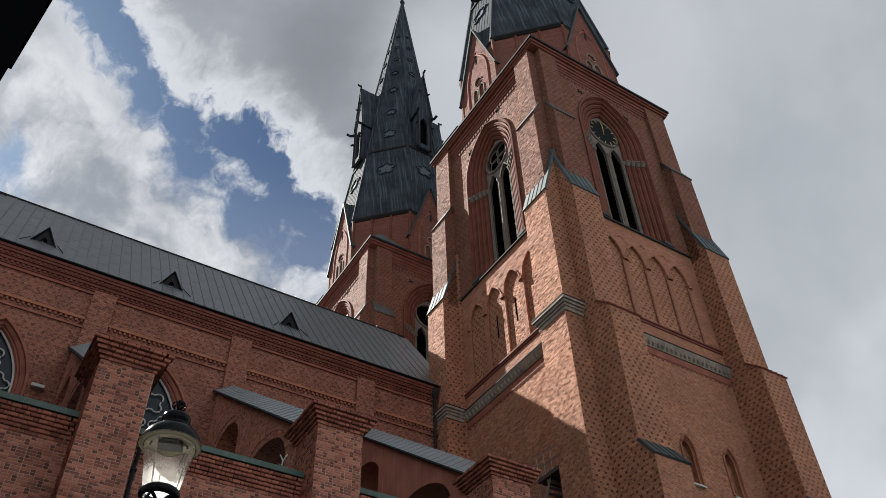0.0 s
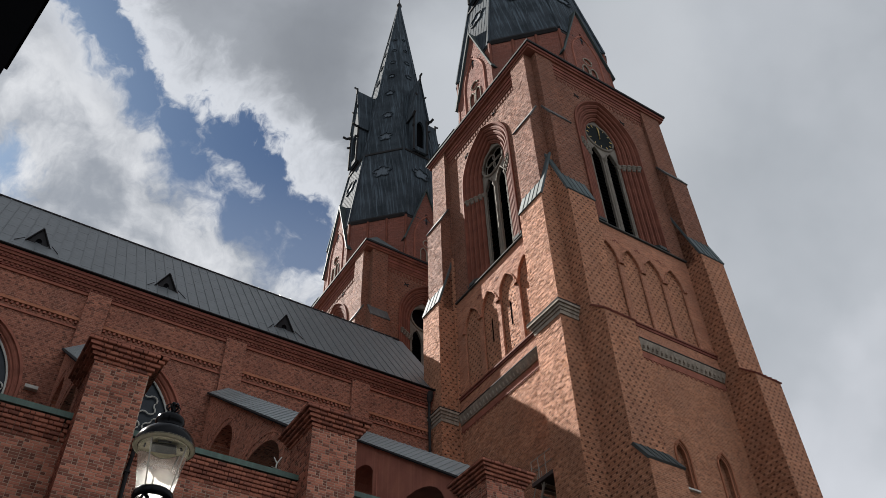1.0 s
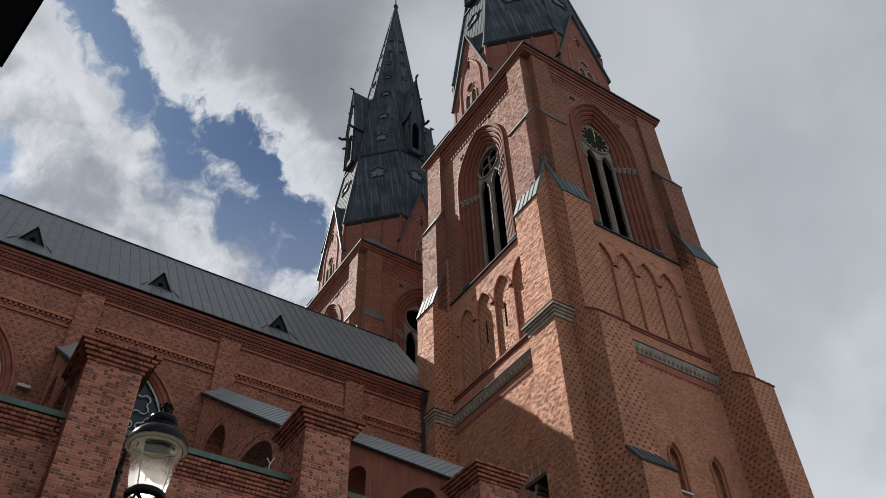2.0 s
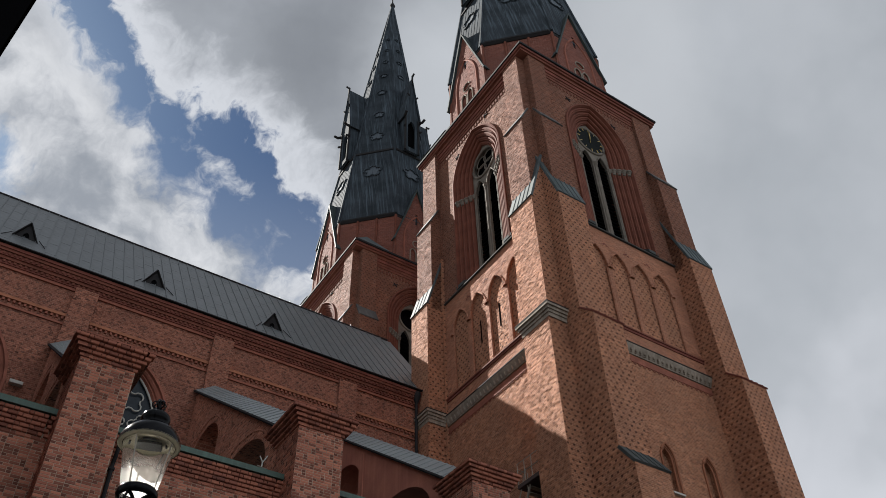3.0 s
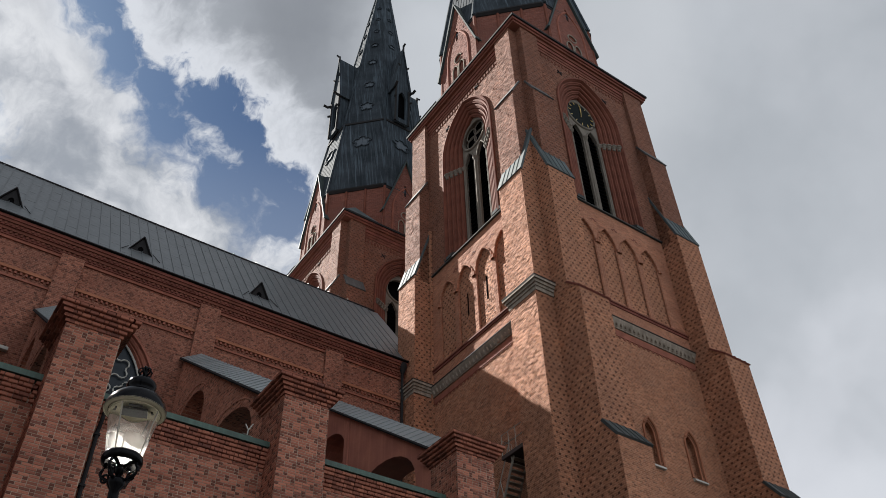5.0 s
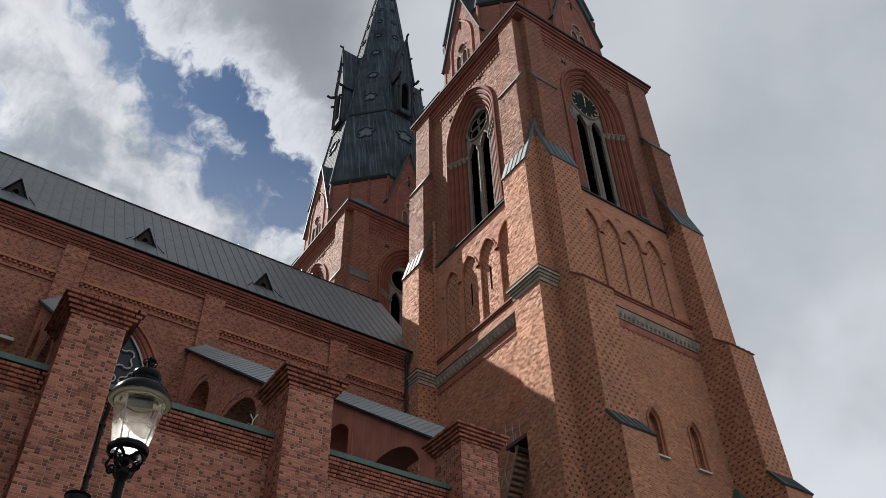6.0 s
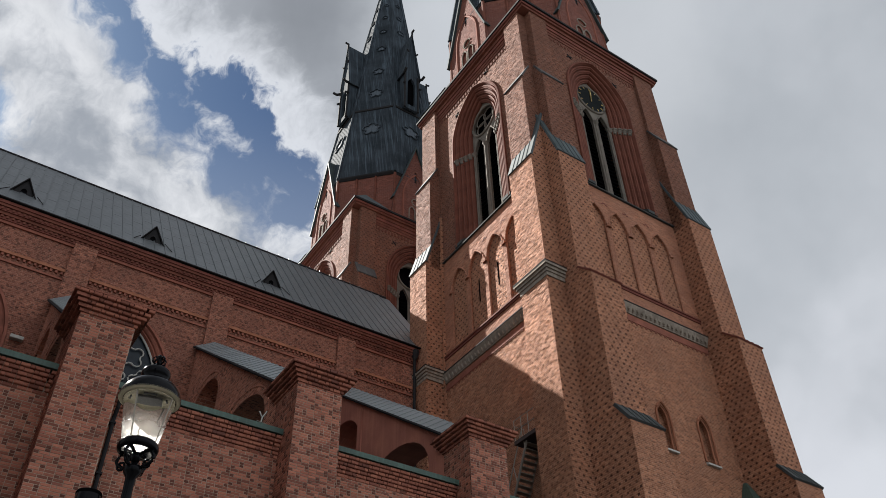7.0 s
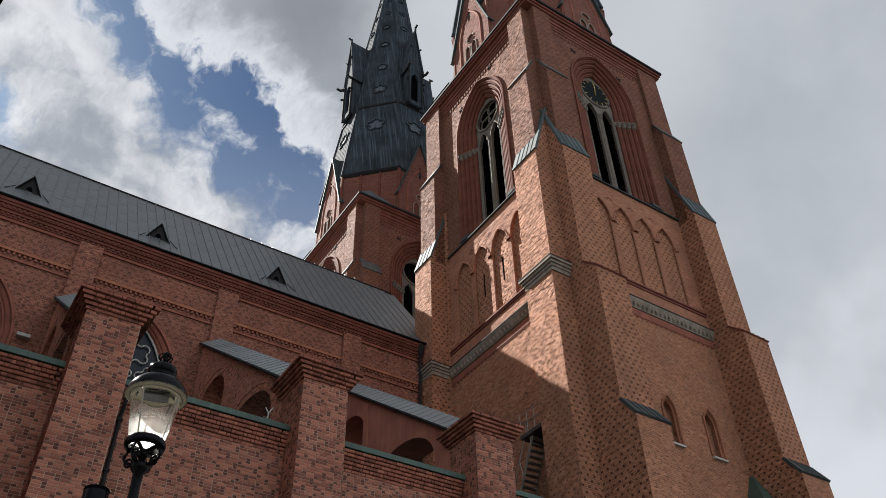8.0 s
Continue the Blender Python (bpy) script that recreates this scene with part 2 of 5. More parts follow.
BRICK = brick_material("brickwork", (0.445, 0.192, 0.106), 0.0, 0.6, 0.22, 0.094, 0.40, 0.66)
BRICK_DOTS = brick_material("brickwork_with_holes", (0.455, 0.195, 0.107), 0.85, 0.6, 0.24, 0.098, 0.1, 0.66)
# slightly redder belfry brick, dimmed further in colour for weaker light high up
BRICK_HIGH = brick_material("dimmed_belfry_brickwork", (0.240, 0.097, 0.058), 0.6, 0.6, 0.24, 0.098, 0.2, 0.66)
# sunlit copy of the holed brickwork: raking light fades its dots in the colour
BRICK_FRONT = brick_material("brickwork_with_sunlit_holes", (0.455, 0.195, 0.107), 0.5, 0.6, 0.24, 0.098, 0.1, 0.66)
BRICK_OLD = brick_material("worn_brickwork", (0.37, 0.145, 0.092), 0.4, 0.9, 0.30, 0.102, 0.55)
TRIM = plain_material("moulded_brick", (0.30, 0.112, 0.076), 0.85, 0.0, 0.45, 4.0, 0.35, gloss=0.12)
ARCADE = brick_material("arcade_brickwork", (0.385, 0.160, 0.092), 0.0, 0.3, scatter=0.1)
ORANGE = plain_material("orange_moulded_brick", (0.36, 0.147, 0.084), 0.85, 0.0, 0.4, 4.0, 0.35, gloss=0.12)
TRIM_DARK = plain_material("dark_moulded_brick", (0.20, 0.068, 0.050), 0.85, 0.0, 0.5, 4.0, 0.4, gloss=0.12)
# dimmed in colour for the shade inside the belfry window's stepped orders
TRIM_HIGH = plain_material("dimmed_moulded_brick", (0.185, 0.067, 0.045), 0.85, 0.0, 0.45, 4.0, 0.35, gloss=0.12)
PLASTER = plain_material("worn_red_render", (0.42, 0.168, 0.115), 0.9, 0.0, 0.35, 1.5, 0.3, (0.27, 0.105, 0.080), 0.15, gloss=0.12)
STONE = plain_material("grey_limestone", (0.305, 0.258, 0.208), 0.85, 0.0, 0.5, 4.0, 0.4, None, 0.2, gloss=0.12)
# limestone toned darker for the shade deep in the belfry windows
WINDOW_STONE = plain_material("shaded_window_stone", (0.19, 0.166, 0.138), 0.85, 0.0, 0.5, 4.0, 0.4, gloss=0.12)
STONE_PALE = plain_material("pale_stone", (0.50, 0.49, 0.44), 0.75, 0.0, 0.3, 4.0, 0.3, gloss=0.12)
COPPER = plain_material("green_copper", (0.092, 0.108, 0.112), 0.75, 0.0, 0.4, 2.0, 0.15, (0.042, 0.056, 0.056), 0.25, 0.14)
COPPER_EDGE = plain_material("green_copper_flashing", (0.062, 0.110, 0.085), 0.55, 0.2, 0.4, 2.0, 0.15, (0.035, 0.055, 0.045), 0.3)
SPIRE = plain_material("blackened_copper", (0.048, 0.059, 0.070), 0.85, 0.0, 0.45, 1.5, 0.2, (0.020, 0.026, 0.031), 0.9, 0.06)
LEAD = plain_material("dark_sheet_edge", (0.024, 0.023, 0.024), 0.85, 0.0, 0.3, 3.0, 0.15, gloss=0.15)
ROOF = plain_material("grey_sheet_roof", (0.125, 0.135, 0.14), 0.42, 0.35, 0.2, 1.2, 0.1, (0.10, 0.11, 0.116), 0.12)
SLATE = plain_material("weathered_grey_sheet", (0.10, 0.098, 0.095), 0.8, 0.0, 0.45, 3.0, 0.15, (0.05, 0.045, 0.043), 0.2, 0.15)
# near-black stand-in for the unlit space in and behind openings
DARK = plain_material("unlit_void", (0.006, 0.006, 0.007), 0.9, 0.0, 0.3, 3.0, 0.1, gloss=0.0)
BLACK = plain_material("black_gloss_paint", (0.003, 0.003, 0.004), 0.12, 0.0, 0.3, 6.0, 0.0, gloss=0.07)
MATT_BLACK = plain_material("matt_near_black", (0.0035, 0.0035, 0.004), 0.95, 0.0, 0.3, 6.0, 0.05, gloss=0.0)
WHITE = plain_material("cream_reflector", (0.50, 0.45, 0.32), 0.45, 0.0, 0.12, 5.0, 0.05)
LED = plain_material("grey_lamp_panel", (0.085, 0.085, 0.082), 0.35, 0.0, 0.15, 6.0, 0.05)
STEEL = plain_material("galvanised_steel", (0.33, 0.30, 0.25), 0.5, 0.5, 0.3, 6.0, 0.1)
RUST = plain_material("brown_steel_plate", (0.075, 0.05, 0.045), 0.7, 0.2, 0.4, 4.0, 0.2)
GOLD = plain_material("gilt_metal", (0.75, 0.55, 0.20), 0.35, 0.8, 0.2, 4.0, 0.1)
DIAL = plain_material("blackened_dial", (0.008, 0.011, 0.011), 0.85, 0.0, 0.4, 3.0, 0.1, gloss=0.1)
PAVING = plain_material("dark_paving", (0.085, 0.082, 0.078), 0.85, 0.0, 0.35, 2.0, 0.4)


def piece_material(name, per_object, dim=1.0):
    """Single bricks: each with its own tone, mottled and worn."""
    m, n, bsdf = material(name)
    rnd = n.add("ShaderNodeObjectInfo").outputs["Random"] if per_object else n.add("ShaderNodeNewGeometry").outputs["Random Per Island"]
    uv = n.add("ShaderNodeTexCoord").outputs["UV"]
    tone = n.ramp(rnd, [(0.0, (0.145, 0.054, 0.038)), (0.25, (0.255, 0.093, 0.062)), (0.5, (0.345, 0.128, 0.083)), (0.75, (0.43, 0.168, 0.107)), (0.92, (0.315, 0.116, 0.080)), (1.0, (0.13, 0.054, 0.043))])
    tone = n.mix(1.0, tone, (dim, dim, dim), "MULTIPLY")
    grain = n.noise(uv, 26.0, 4.0, 0.7)
    tone = n.mix(n.steps(grain, 0.3, 0.75, 0.0, 0.5), tone, (0.165, 0.066, 0.043))
    stain = n.noise(uv, 0.8, 5.0, 0.6)
    tone = n.mix(n.steps(stain, 0.48, 0.72, 0.0, 0.55), tone, (0.150, 0.066, 0.045))
    finish(n, bsdf, tone, 0.9, grain, 0.5, 0.012, 0.0, 0.15)
    return m


PIECE = piece_material("single_brick", True, 1.05)
PIECES = piece_material("laid_bricks", False, 1.05)
HEADER = plain_material("burnt_header", (0.155, 0.060, 0.042), 0.85, 0.0, 0.45, 6.0, 0.4, gloss=0.12)
MORTAR = plain_material("lime_mortar", (0.44, 0.315, 0.235), 0.9, 0.0, 0.68, 2.2, 0.4, gloss=0.12)


def dusty_glass():
    """Lantern glass: clear, with a film of dust that scatters light."""
    m, n, bsdf = material("dusty_lantern_glass")
    bsdf.inputs["Transmission Weight"].default_value = 1.0
    bsdf.inputs["IOR"].default_value = 1.12
    co = n.add("ShaderNodeTexCoord").outputs["Object"]
    film = n.noise(co, 9.0, 4.0, 0.6)
    n.put(bsdf.inputs["Base Color"], (0.97, 0.97, 0.97, 1.0))
    n.put(bsdf.inputs["Roughness"], 0.02)
    dust = n.add("ShaderNodeBsdfTranslucent")
    dust.inputs[0].default_value = (0.80, 0.78, 0.74, 1.0)
    both = n.add("ShaderNodeMixShader")
    gen = n.add("ShaderNodeSeparateXYZ")
    n.put(gen.inputs[0], n.add("ShaderNodeTexCoord").outputs["Generated"])
    # dust scatters only low down: the hood's shadow is put into the upper half
    lit_dust = n.steps(n.math("ADD", gen.outputs[2], n.math("MULTIPLY", n.math("SUBTRACT", film, 0.5), 0.25)), 0.20, 0.60, 0.46, 0.0, True)
    n.put(both.inputs[0], lit_dust)
    m.node_tree.links.new(bsdf.outputs[0], both.inputs[1])
    m.node_tree.links.new(dust.outputs[0], both.inputs[2])
    for node in m.node_tree.nodes:
        if node.type == "OUTPUT_MATERIAL":
            m.node_tree.links.new(both.outputs[0], node.inputs[0])
    return m


LAMP_GLASS = dusty_glass()
PANE = plain_material("leaded_church_glass", (0.022, 0.028, 0.034), 0.25, 0.0, 0.3, 8.0, 0.25, gloss=0.15)


# ---- mesh helpers ----
def thing(name, label, category, at=(0, 0, 0), group="", kind=""):
    ob = new(name)
    ob.location = at
    ob.empty_display_size = 0.3
    return tagged(ob, label, category, group, kind)


def lay_uv(bm):
    """Texture coordinates in metres, laid on by the way each face looks."""
    layer = bm.loops.layers.uv.verify()
    for f in bm.faces:
        nx, ny, nz = (abs(c) for c in f.normal)
        for l in f.loops:
            x, y, z = l.vert.co
            if nz > 0.94:
                l[layer].uv = (x, y)
            elif nx > ny:
                l[layer].uv = (y + 0.13, z)
            else:
                l[layer].uv = (x, z)


def mesh_of(name, bm, mat, smooth=False):
    bm.normal_update()
    lay_uv(bm)
    me = bpy.data.meshes.new(name)
    for m in mat if isinstance(mat, (list, tuple)) else (mat,):
        me.materials.append(m)
    if smooth:
        for f in bm.faces:
            f.smooth = True
    bm.to_mesh(me)
    bm.free()
    return me


def part(name, bm, mat, parent=None, label="", smooth=False, kind=""):
    ob = new(name, mesh_of(name, bm, mat, smooth))
    if parent is not None:
        ob.parent = parent
        chain, shift = parent, Vector((0, 0, 0))
        while chain is not None:
            shift += chain.location
            chain = chain.parent
        ob.location = -shift
    return tagged(ob, label, "", "", kind)


def box(bm, x0, x1, y0, y1, z0, z1, index=0):
    v = [bm.verts.new(p) for p in ((x0, y0, z0), (x1, y0, z0), (x1, y1, z0), (x0, y1, z0), (x0, y0, z1), (x1, y0, z1), (x1, y1, z1), (x0, y1, z1))]
    for q in ((3, 2, 1, 0), (4, 5, 6, 7), (0, 1, 5, 4), (1, 2, 6, 5), (2, 3, 7, 6), (3, 0, 4, 7)):
        bm.faces.new([v[i] for i in q]).material_index = index


def boxed(*args):
    bm = bmesh.new()
    box(bm, *args)
    return bm


def solid(bm, rings, cap=True, closed=True):
    """Joins rings of points, each with the same count, into a skin."""
    rows = [[bm.verts.new(p) for p in r] for r in rings]
    k = len(rows[0])
    for a, b in zip(rows, rows[1:]):
        for i in range(k if closed else k - 1):
            j = (i + 1) % k
            bm.faces.new((a[i], a[j], b[j], b[i]))
    if cap:
        bm.faces.new(rows[0][::-1])
        bm.faces.new(rows[-1])
    return bm


def tidy(bm):
    bmesh.ops.recalc_face_normals(bm, faces=bm.faces)
    return bm


def lathe(bm, profile, centre, n=24, cap=False):
    cx, cy, cz = centre
    rings = [[(cx + r * math.cos(2 * math.pi * i / n), cy + r * math.sin(2 * math.pi * i / n), cz + z) for i in range(n)] for r, z in profile]
    solid(bm, rings, cap)
    return tidy(bm)


def tube(bm, points, r, n=8):
    pts = [Vector(p) for p in points]
    rings = []
    for i, p in enumerate(pts):
        along = (pts[min(i + 1, len(pts) - 1)] - pts[max(i - 1, 0)]).normalized()
        side = along.cross(Vector((0, 0, 1)) if abs(along.z) < 0.9 else Vector((1, 0, 0))).normalized()
        other = along.cross(side)
        rings.append([tuple(p + r * (math.cos(2 * math.pi * k / n) * side + math.sin(2 * math.pi * k / n) * other)) for k in range(n)])
    solid(bm, rings)
    return tidy(bm)


def arch(centre, half, spring, rise, foot=None, n=9):
    """A pointed arch as points from its left foot over the apex to its right foot."""
    c = max(0.0, (rise * rise - half * half) / (2 * half))
    big = half + c
    top = math.asin(min(1.0, rise / big))
    left = [(centre + c - big * math.cos(top * i / n), spring + big * math.sin(top * i / n)) for i in range(n + 1)]
    right = [(2 * centre - u, v) for u, v in left[-2::-1]]
    pts = left + right
    if foot is not None:
        pts = [(centre - half, foot)] + pts + [(centre + half, foot)]
    return pts


def north(y0):
    """From (along, up, inwards) to the world, for a wall that faces the path."""
    return lambda u, v, w: (u, y0 + w, v)


def east(x0):
    return lambda u, v, w: (x0 + w, u, v)


def plate(outer, holes, thick, to, lip=0.0):
    """A slab with openings cut through it."""
    bm = bmesh.new()
    loops = []
    for poly in [outer] + list(holes):
        vs = [bm.verts.new(to(u, v, lip)) for u, v in poly]
        loops.append((poly, vs, [bm.edges.new((vs[i], vs[(i + 1) % len(vs)])) for i in range(len(vs))]))
    bmesh.ops.triangle_fill(bm, use_beauty=True, edges=[e for _, _, es in loops for e in es])
    faces = list(bm.faces)
    twin = {}
    for poly, vs, _ in loops:
        for (u, v), a in zip(poly, vs):
            twin[a] = bm.verts.new(to(u, v, lip + thick))
    for f in faces:
        bm.faces.new([twin[a] for a in reversed(f.verts)])
    for poly, vs, _ in loops:
        for i in range(len(vs)):
            j = (i + 1) % len(vs)
            bm.faces.new((vs[i], vs[j], twin[vs[j]], twin[vs[i]]))
    return tidy(bm)


def rect(u0, u1, v0, v1):
    return [(u0, v0), (u1, v0), (u1, v1), (u0, v1)]


# ---- ground ----
bm = boxed(-300, 300, -300, 300, -0.4, 0.0)
tagged(part("ground", bm, PAVING), "grey stone paving round the church", "ground", "", "structure")


# ---- the towers ----
CX, CY = 31.85, 31.85
FAR = 25.0   # from the middle of one tower to that of the other


def around(k):
    """Turns the tower's plan by k quarters about its middle."""
    return Matrix.Translation((CX, CY, 0)) @ Matrix.Rotation(k * math.pi / 2, 4, "Z") @ Matrix.Translation((-CX, -CY, 0))


def buttress(bm, to, u0, u1, depth_line, back):
    """A stepped buttress: its outline in (out, up), pushed along the wall."""
    base = [to(u0, v, w) for w, v in depth_line] + [to(u0, depth_line[-1][1], back), to(u0, depth_line[0][1], back)]
    end = [to(u1, v, w) for w, v in depth_line] + [to(u1, depth_line[-1][1], back), to(u1, depth_line[0][1], back)]
    solid(bm, [base, end])
    return tidy(bm)


def weathering(bm, to, u0, u1, low, high, over=0.10, thick=0.10, ribs=True):
    """A sheet-covered slope on a buttress from (out, up) low to high, with standing seams and a lip, in one skin."""
    (w0, v0), (w1, v1) = low, high
    down = Vector((w0 - w1, v0 - v1)).normalized()
    out = Vector((down.y, -down.x))
    if out.x > 0:
        out = -out
    a0, b0 = u0 - 0.07, u1 + 0.07
    k = max(2, int((u1 - u0) / 0.42)) if ribs else 1
    prof = [(a0, -thick), (a0, 0.05)]
    for i in range(1, k):
        u = a0 + (b0 - a0) * i / k
        prof += [(u - 0.022, 0.05), (u - 0.018, 0.085), (u + 0.018, 0.085), (u + 0.022, 0.05)]
    prof += [(b0, 0.05), (b0, -thick)]
    rings = []
    for base in (Vector((w0, v0)) + down * over, Vector((w1, v1))):
        rings.append([to(u, *(base + out * h).yx) for u, h in prof])
    solid(bm, rings)
    return tidy(bm)


def foil(cu, cv, r, lobes=4, n=6, turn=0.0):
    pts = []
    for k in range(lobes):
        a0 = turn + 2 * math.pi * k / lobes
        ccu, ccv = cu + 0.62 * r * math.cos(a0), cv + 0.62 * r * math.sin(a0)
        for i in range(n):
            a = a0 - 1.75 + 3.5 * i / (n - 1)
            pts.append((ccu + 0.38 * r * math.cos(a), ccv + 0.38 * r * math.sin(a)))
    return pts


def circle(cu, cv, r, n=20):
    return [(cu + r * math.cos(2 * math.pi * i / n), cv + r * math.sin(2 * math.pi * i / n)) for i in range(n)]


def belfry_window(tower, to, centre, clock_side):
    """A deep pointed belfry window: moulded brick orders, stone capitals, two lights under a round eye."""
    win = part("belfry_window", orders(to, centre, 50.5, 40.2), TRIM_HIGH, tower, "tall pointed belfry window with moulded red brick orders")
    # capitals at the springing
    for side in (-1, 1):
        for i in range(4):
            u, d0 = centre + side * (2.72 - 0.34 * i), 0.10 + 0.165 * i
            bm = lathe(bmesh.new(), [(0.10, 0.0), (0.15, 0.05), (0.14, 0.16), (0.22, 0.36), (0.27, 0.40), (0.27, 0.50), (0.12, 0.52)], to(u, 48.35, d0 + 0.02), 8, True)
            part("capital", bm, WINDOW_STONE, win, "weathered grey stone capital, toned down for shade")
    # stone tracery
    spring, rise, eye = 50.5, 2.95, 51.45
    lights = (centre - 0.74, centre + 0.74)
    holes = [arch(c, 0.57, 48.5, 1.45, 40.3) for c in lights] + [circle(centre, eye, 1.30, 28)]
    part("tracery", plate(arch(centre, 1.56, spring, rise, 40.2), holes, 0.2, to, 0.80), WINDOW_STONE, win, "grey stone tracery with two lights and an eye")
    bm = bmesh.new()
    for u, r in ((centre, 0.12), (centre - 0.19, 0.065), (centre + 0.19, 0.065), (centre - 1.27, 0.055), (centre + 1.27, 0.055), (centre - 1.40, 0.08), (centre + 1.40, 0.08)):
        tube(bm, [to(u, 40.3, 0.78), to(u, 48.7, 0.78)], r)
    for u in (centre, centre - 1.38, centre + 1.38):
        lathe(bm, [(0.13, 0.0), (0.22, 0.18), (0.25, 0.32), (0.15, 0.34)], to(u, 48.5, 0.78), 8)
    part("mullion", bm, WINDOW_STONE, win, "grey stone shafts between the lights")
    bm = bmesh.new()
    tube(bm, [to(u, v, 0.78) for u, v in circle(centre, eye, 1.36, 30) + circle(centre, eye, 1.36, 30)[:1]], 0.12, 6)
    for cu in lights:
        tube(bm, [to(u, v, 0.78) for u, v in arch(cu, 0.60, 48.5, 1.48)], 0.075, 6)
    part("eye_moulding", bm, WINDOW_STONE, win, "round stone moulding over the lights", smooth=True)
    if not clock_side:
        bm = bmesh.new()
        for k in range(4):
            ang = math.pi / 4 + k * math.pi / 2
            ring = circle(centre + 0.62 * math.cos(ang), eye + 0.62 * math.sin(ang), 0.55, 14)
            tube(bm, [to(u, v, 0.90) for u, v in ring + ring[:1]], 0.05, 5)
        part("foiled_eye", bm, WINDOW_STONE, win, "four stone rings inside the eye")
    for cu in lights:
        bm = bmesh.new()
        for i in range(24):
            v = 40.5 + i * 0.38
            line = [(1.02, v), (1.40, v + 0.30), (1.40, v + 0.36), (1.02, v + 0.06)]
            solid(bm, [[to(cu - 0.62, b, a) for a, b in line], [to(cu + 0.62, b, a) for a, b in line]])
        part("louvre", tidy(bm), DARK, win, "sound louvres, near-black for the unlit belfry", False, "stuff")
    # added dark sheet in place of the shaded belfry interior
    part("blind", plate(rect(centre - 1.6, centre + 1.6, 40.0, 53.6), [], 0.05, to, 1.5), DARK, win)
    # sheet-covered sill and its little end blocks
    bm = bmesh.new()
    solid(bm, [[to(centre - 4.75, v, w) for w, v in ((-0.15, 39.94), (-0.15, 40.02), (0.05, 40.17), (0.30, 40.17), (0.30, 39.94))],
               [to(centre + 4.75, v, w) for w, v in ((-0.15, 39.94), (-0.15, 40.02), (0.05, 40.17), (0.30, 40.17), (0.30, 39.94))]])
    solid(bm, [[to(centre - 2.9, v, w) for w, v in ((0.0, 40.2), (0.9, 40.7), (0.9, 40.2))], [to(centre + 2.9, v, w) for w, v in ((0.0, 40.2), (0.9, 40.7), (0.9, 40.2))]])
    for s in (-1, 1):
        u = centre + s * 2.75
        solid(bm, [[to(u - 0.42, v, w) for w, v in ((-0.12, 40.2), (-0.12, 40.45), (0.45, 40.9), (0.45, 40.2))], [to(u + 0.42, v, w) for w, v in ((-0.12, 40.2), (-0.12, 40.45), (0.45, 40.9), (0.45, 40.2))]])
    part("sill", tidy(bm), SILL, win, "dull green sheet-covered sill")
    return win


def orders(to, centre, spring, foot):
    """The stepped and rolled splay of the window, from the wall's face to the tracery."""
    line = [(3.10, 0.02, 4.45), (3.08, -0.12, 4.43), (2.95, -0.14, 4.35), (2.90, 0.0, 4.31)]
    for i in range(4):
        w0, d0, r0 = 2.89 - 0.34 * i, 0.165 * i, 4.30 - 0.34 * i
        line += [(w0, d0 + 0.03, r0), (w0 - 0.02, d0 + 0.12, r0 - 0.02), (w0 - 0.11, d0 + 0.05, r0 - 0.11), (w0 - 0.20, d0 + 0.07, r0 - 0.20),
                 (w0 - 0.25, d0 + 0.15, r0 - 0.25), (w0 - 0.34, d0 + 0.11, r0 - 0.34), (w0 - 0.355, d0 + 0.165, r0 - 0.355)]
    line += [(1.53, 0.68, 2.93), (1.53, 1.0, 2.93)]
    bm = bmesh.new()
    solid(bm, [[to(u, v, d) for u, v in arch(centre, w, spring, r, foot, 10)] for w, d, r in line], cap=False, closed=False)
    return tidy(bm)


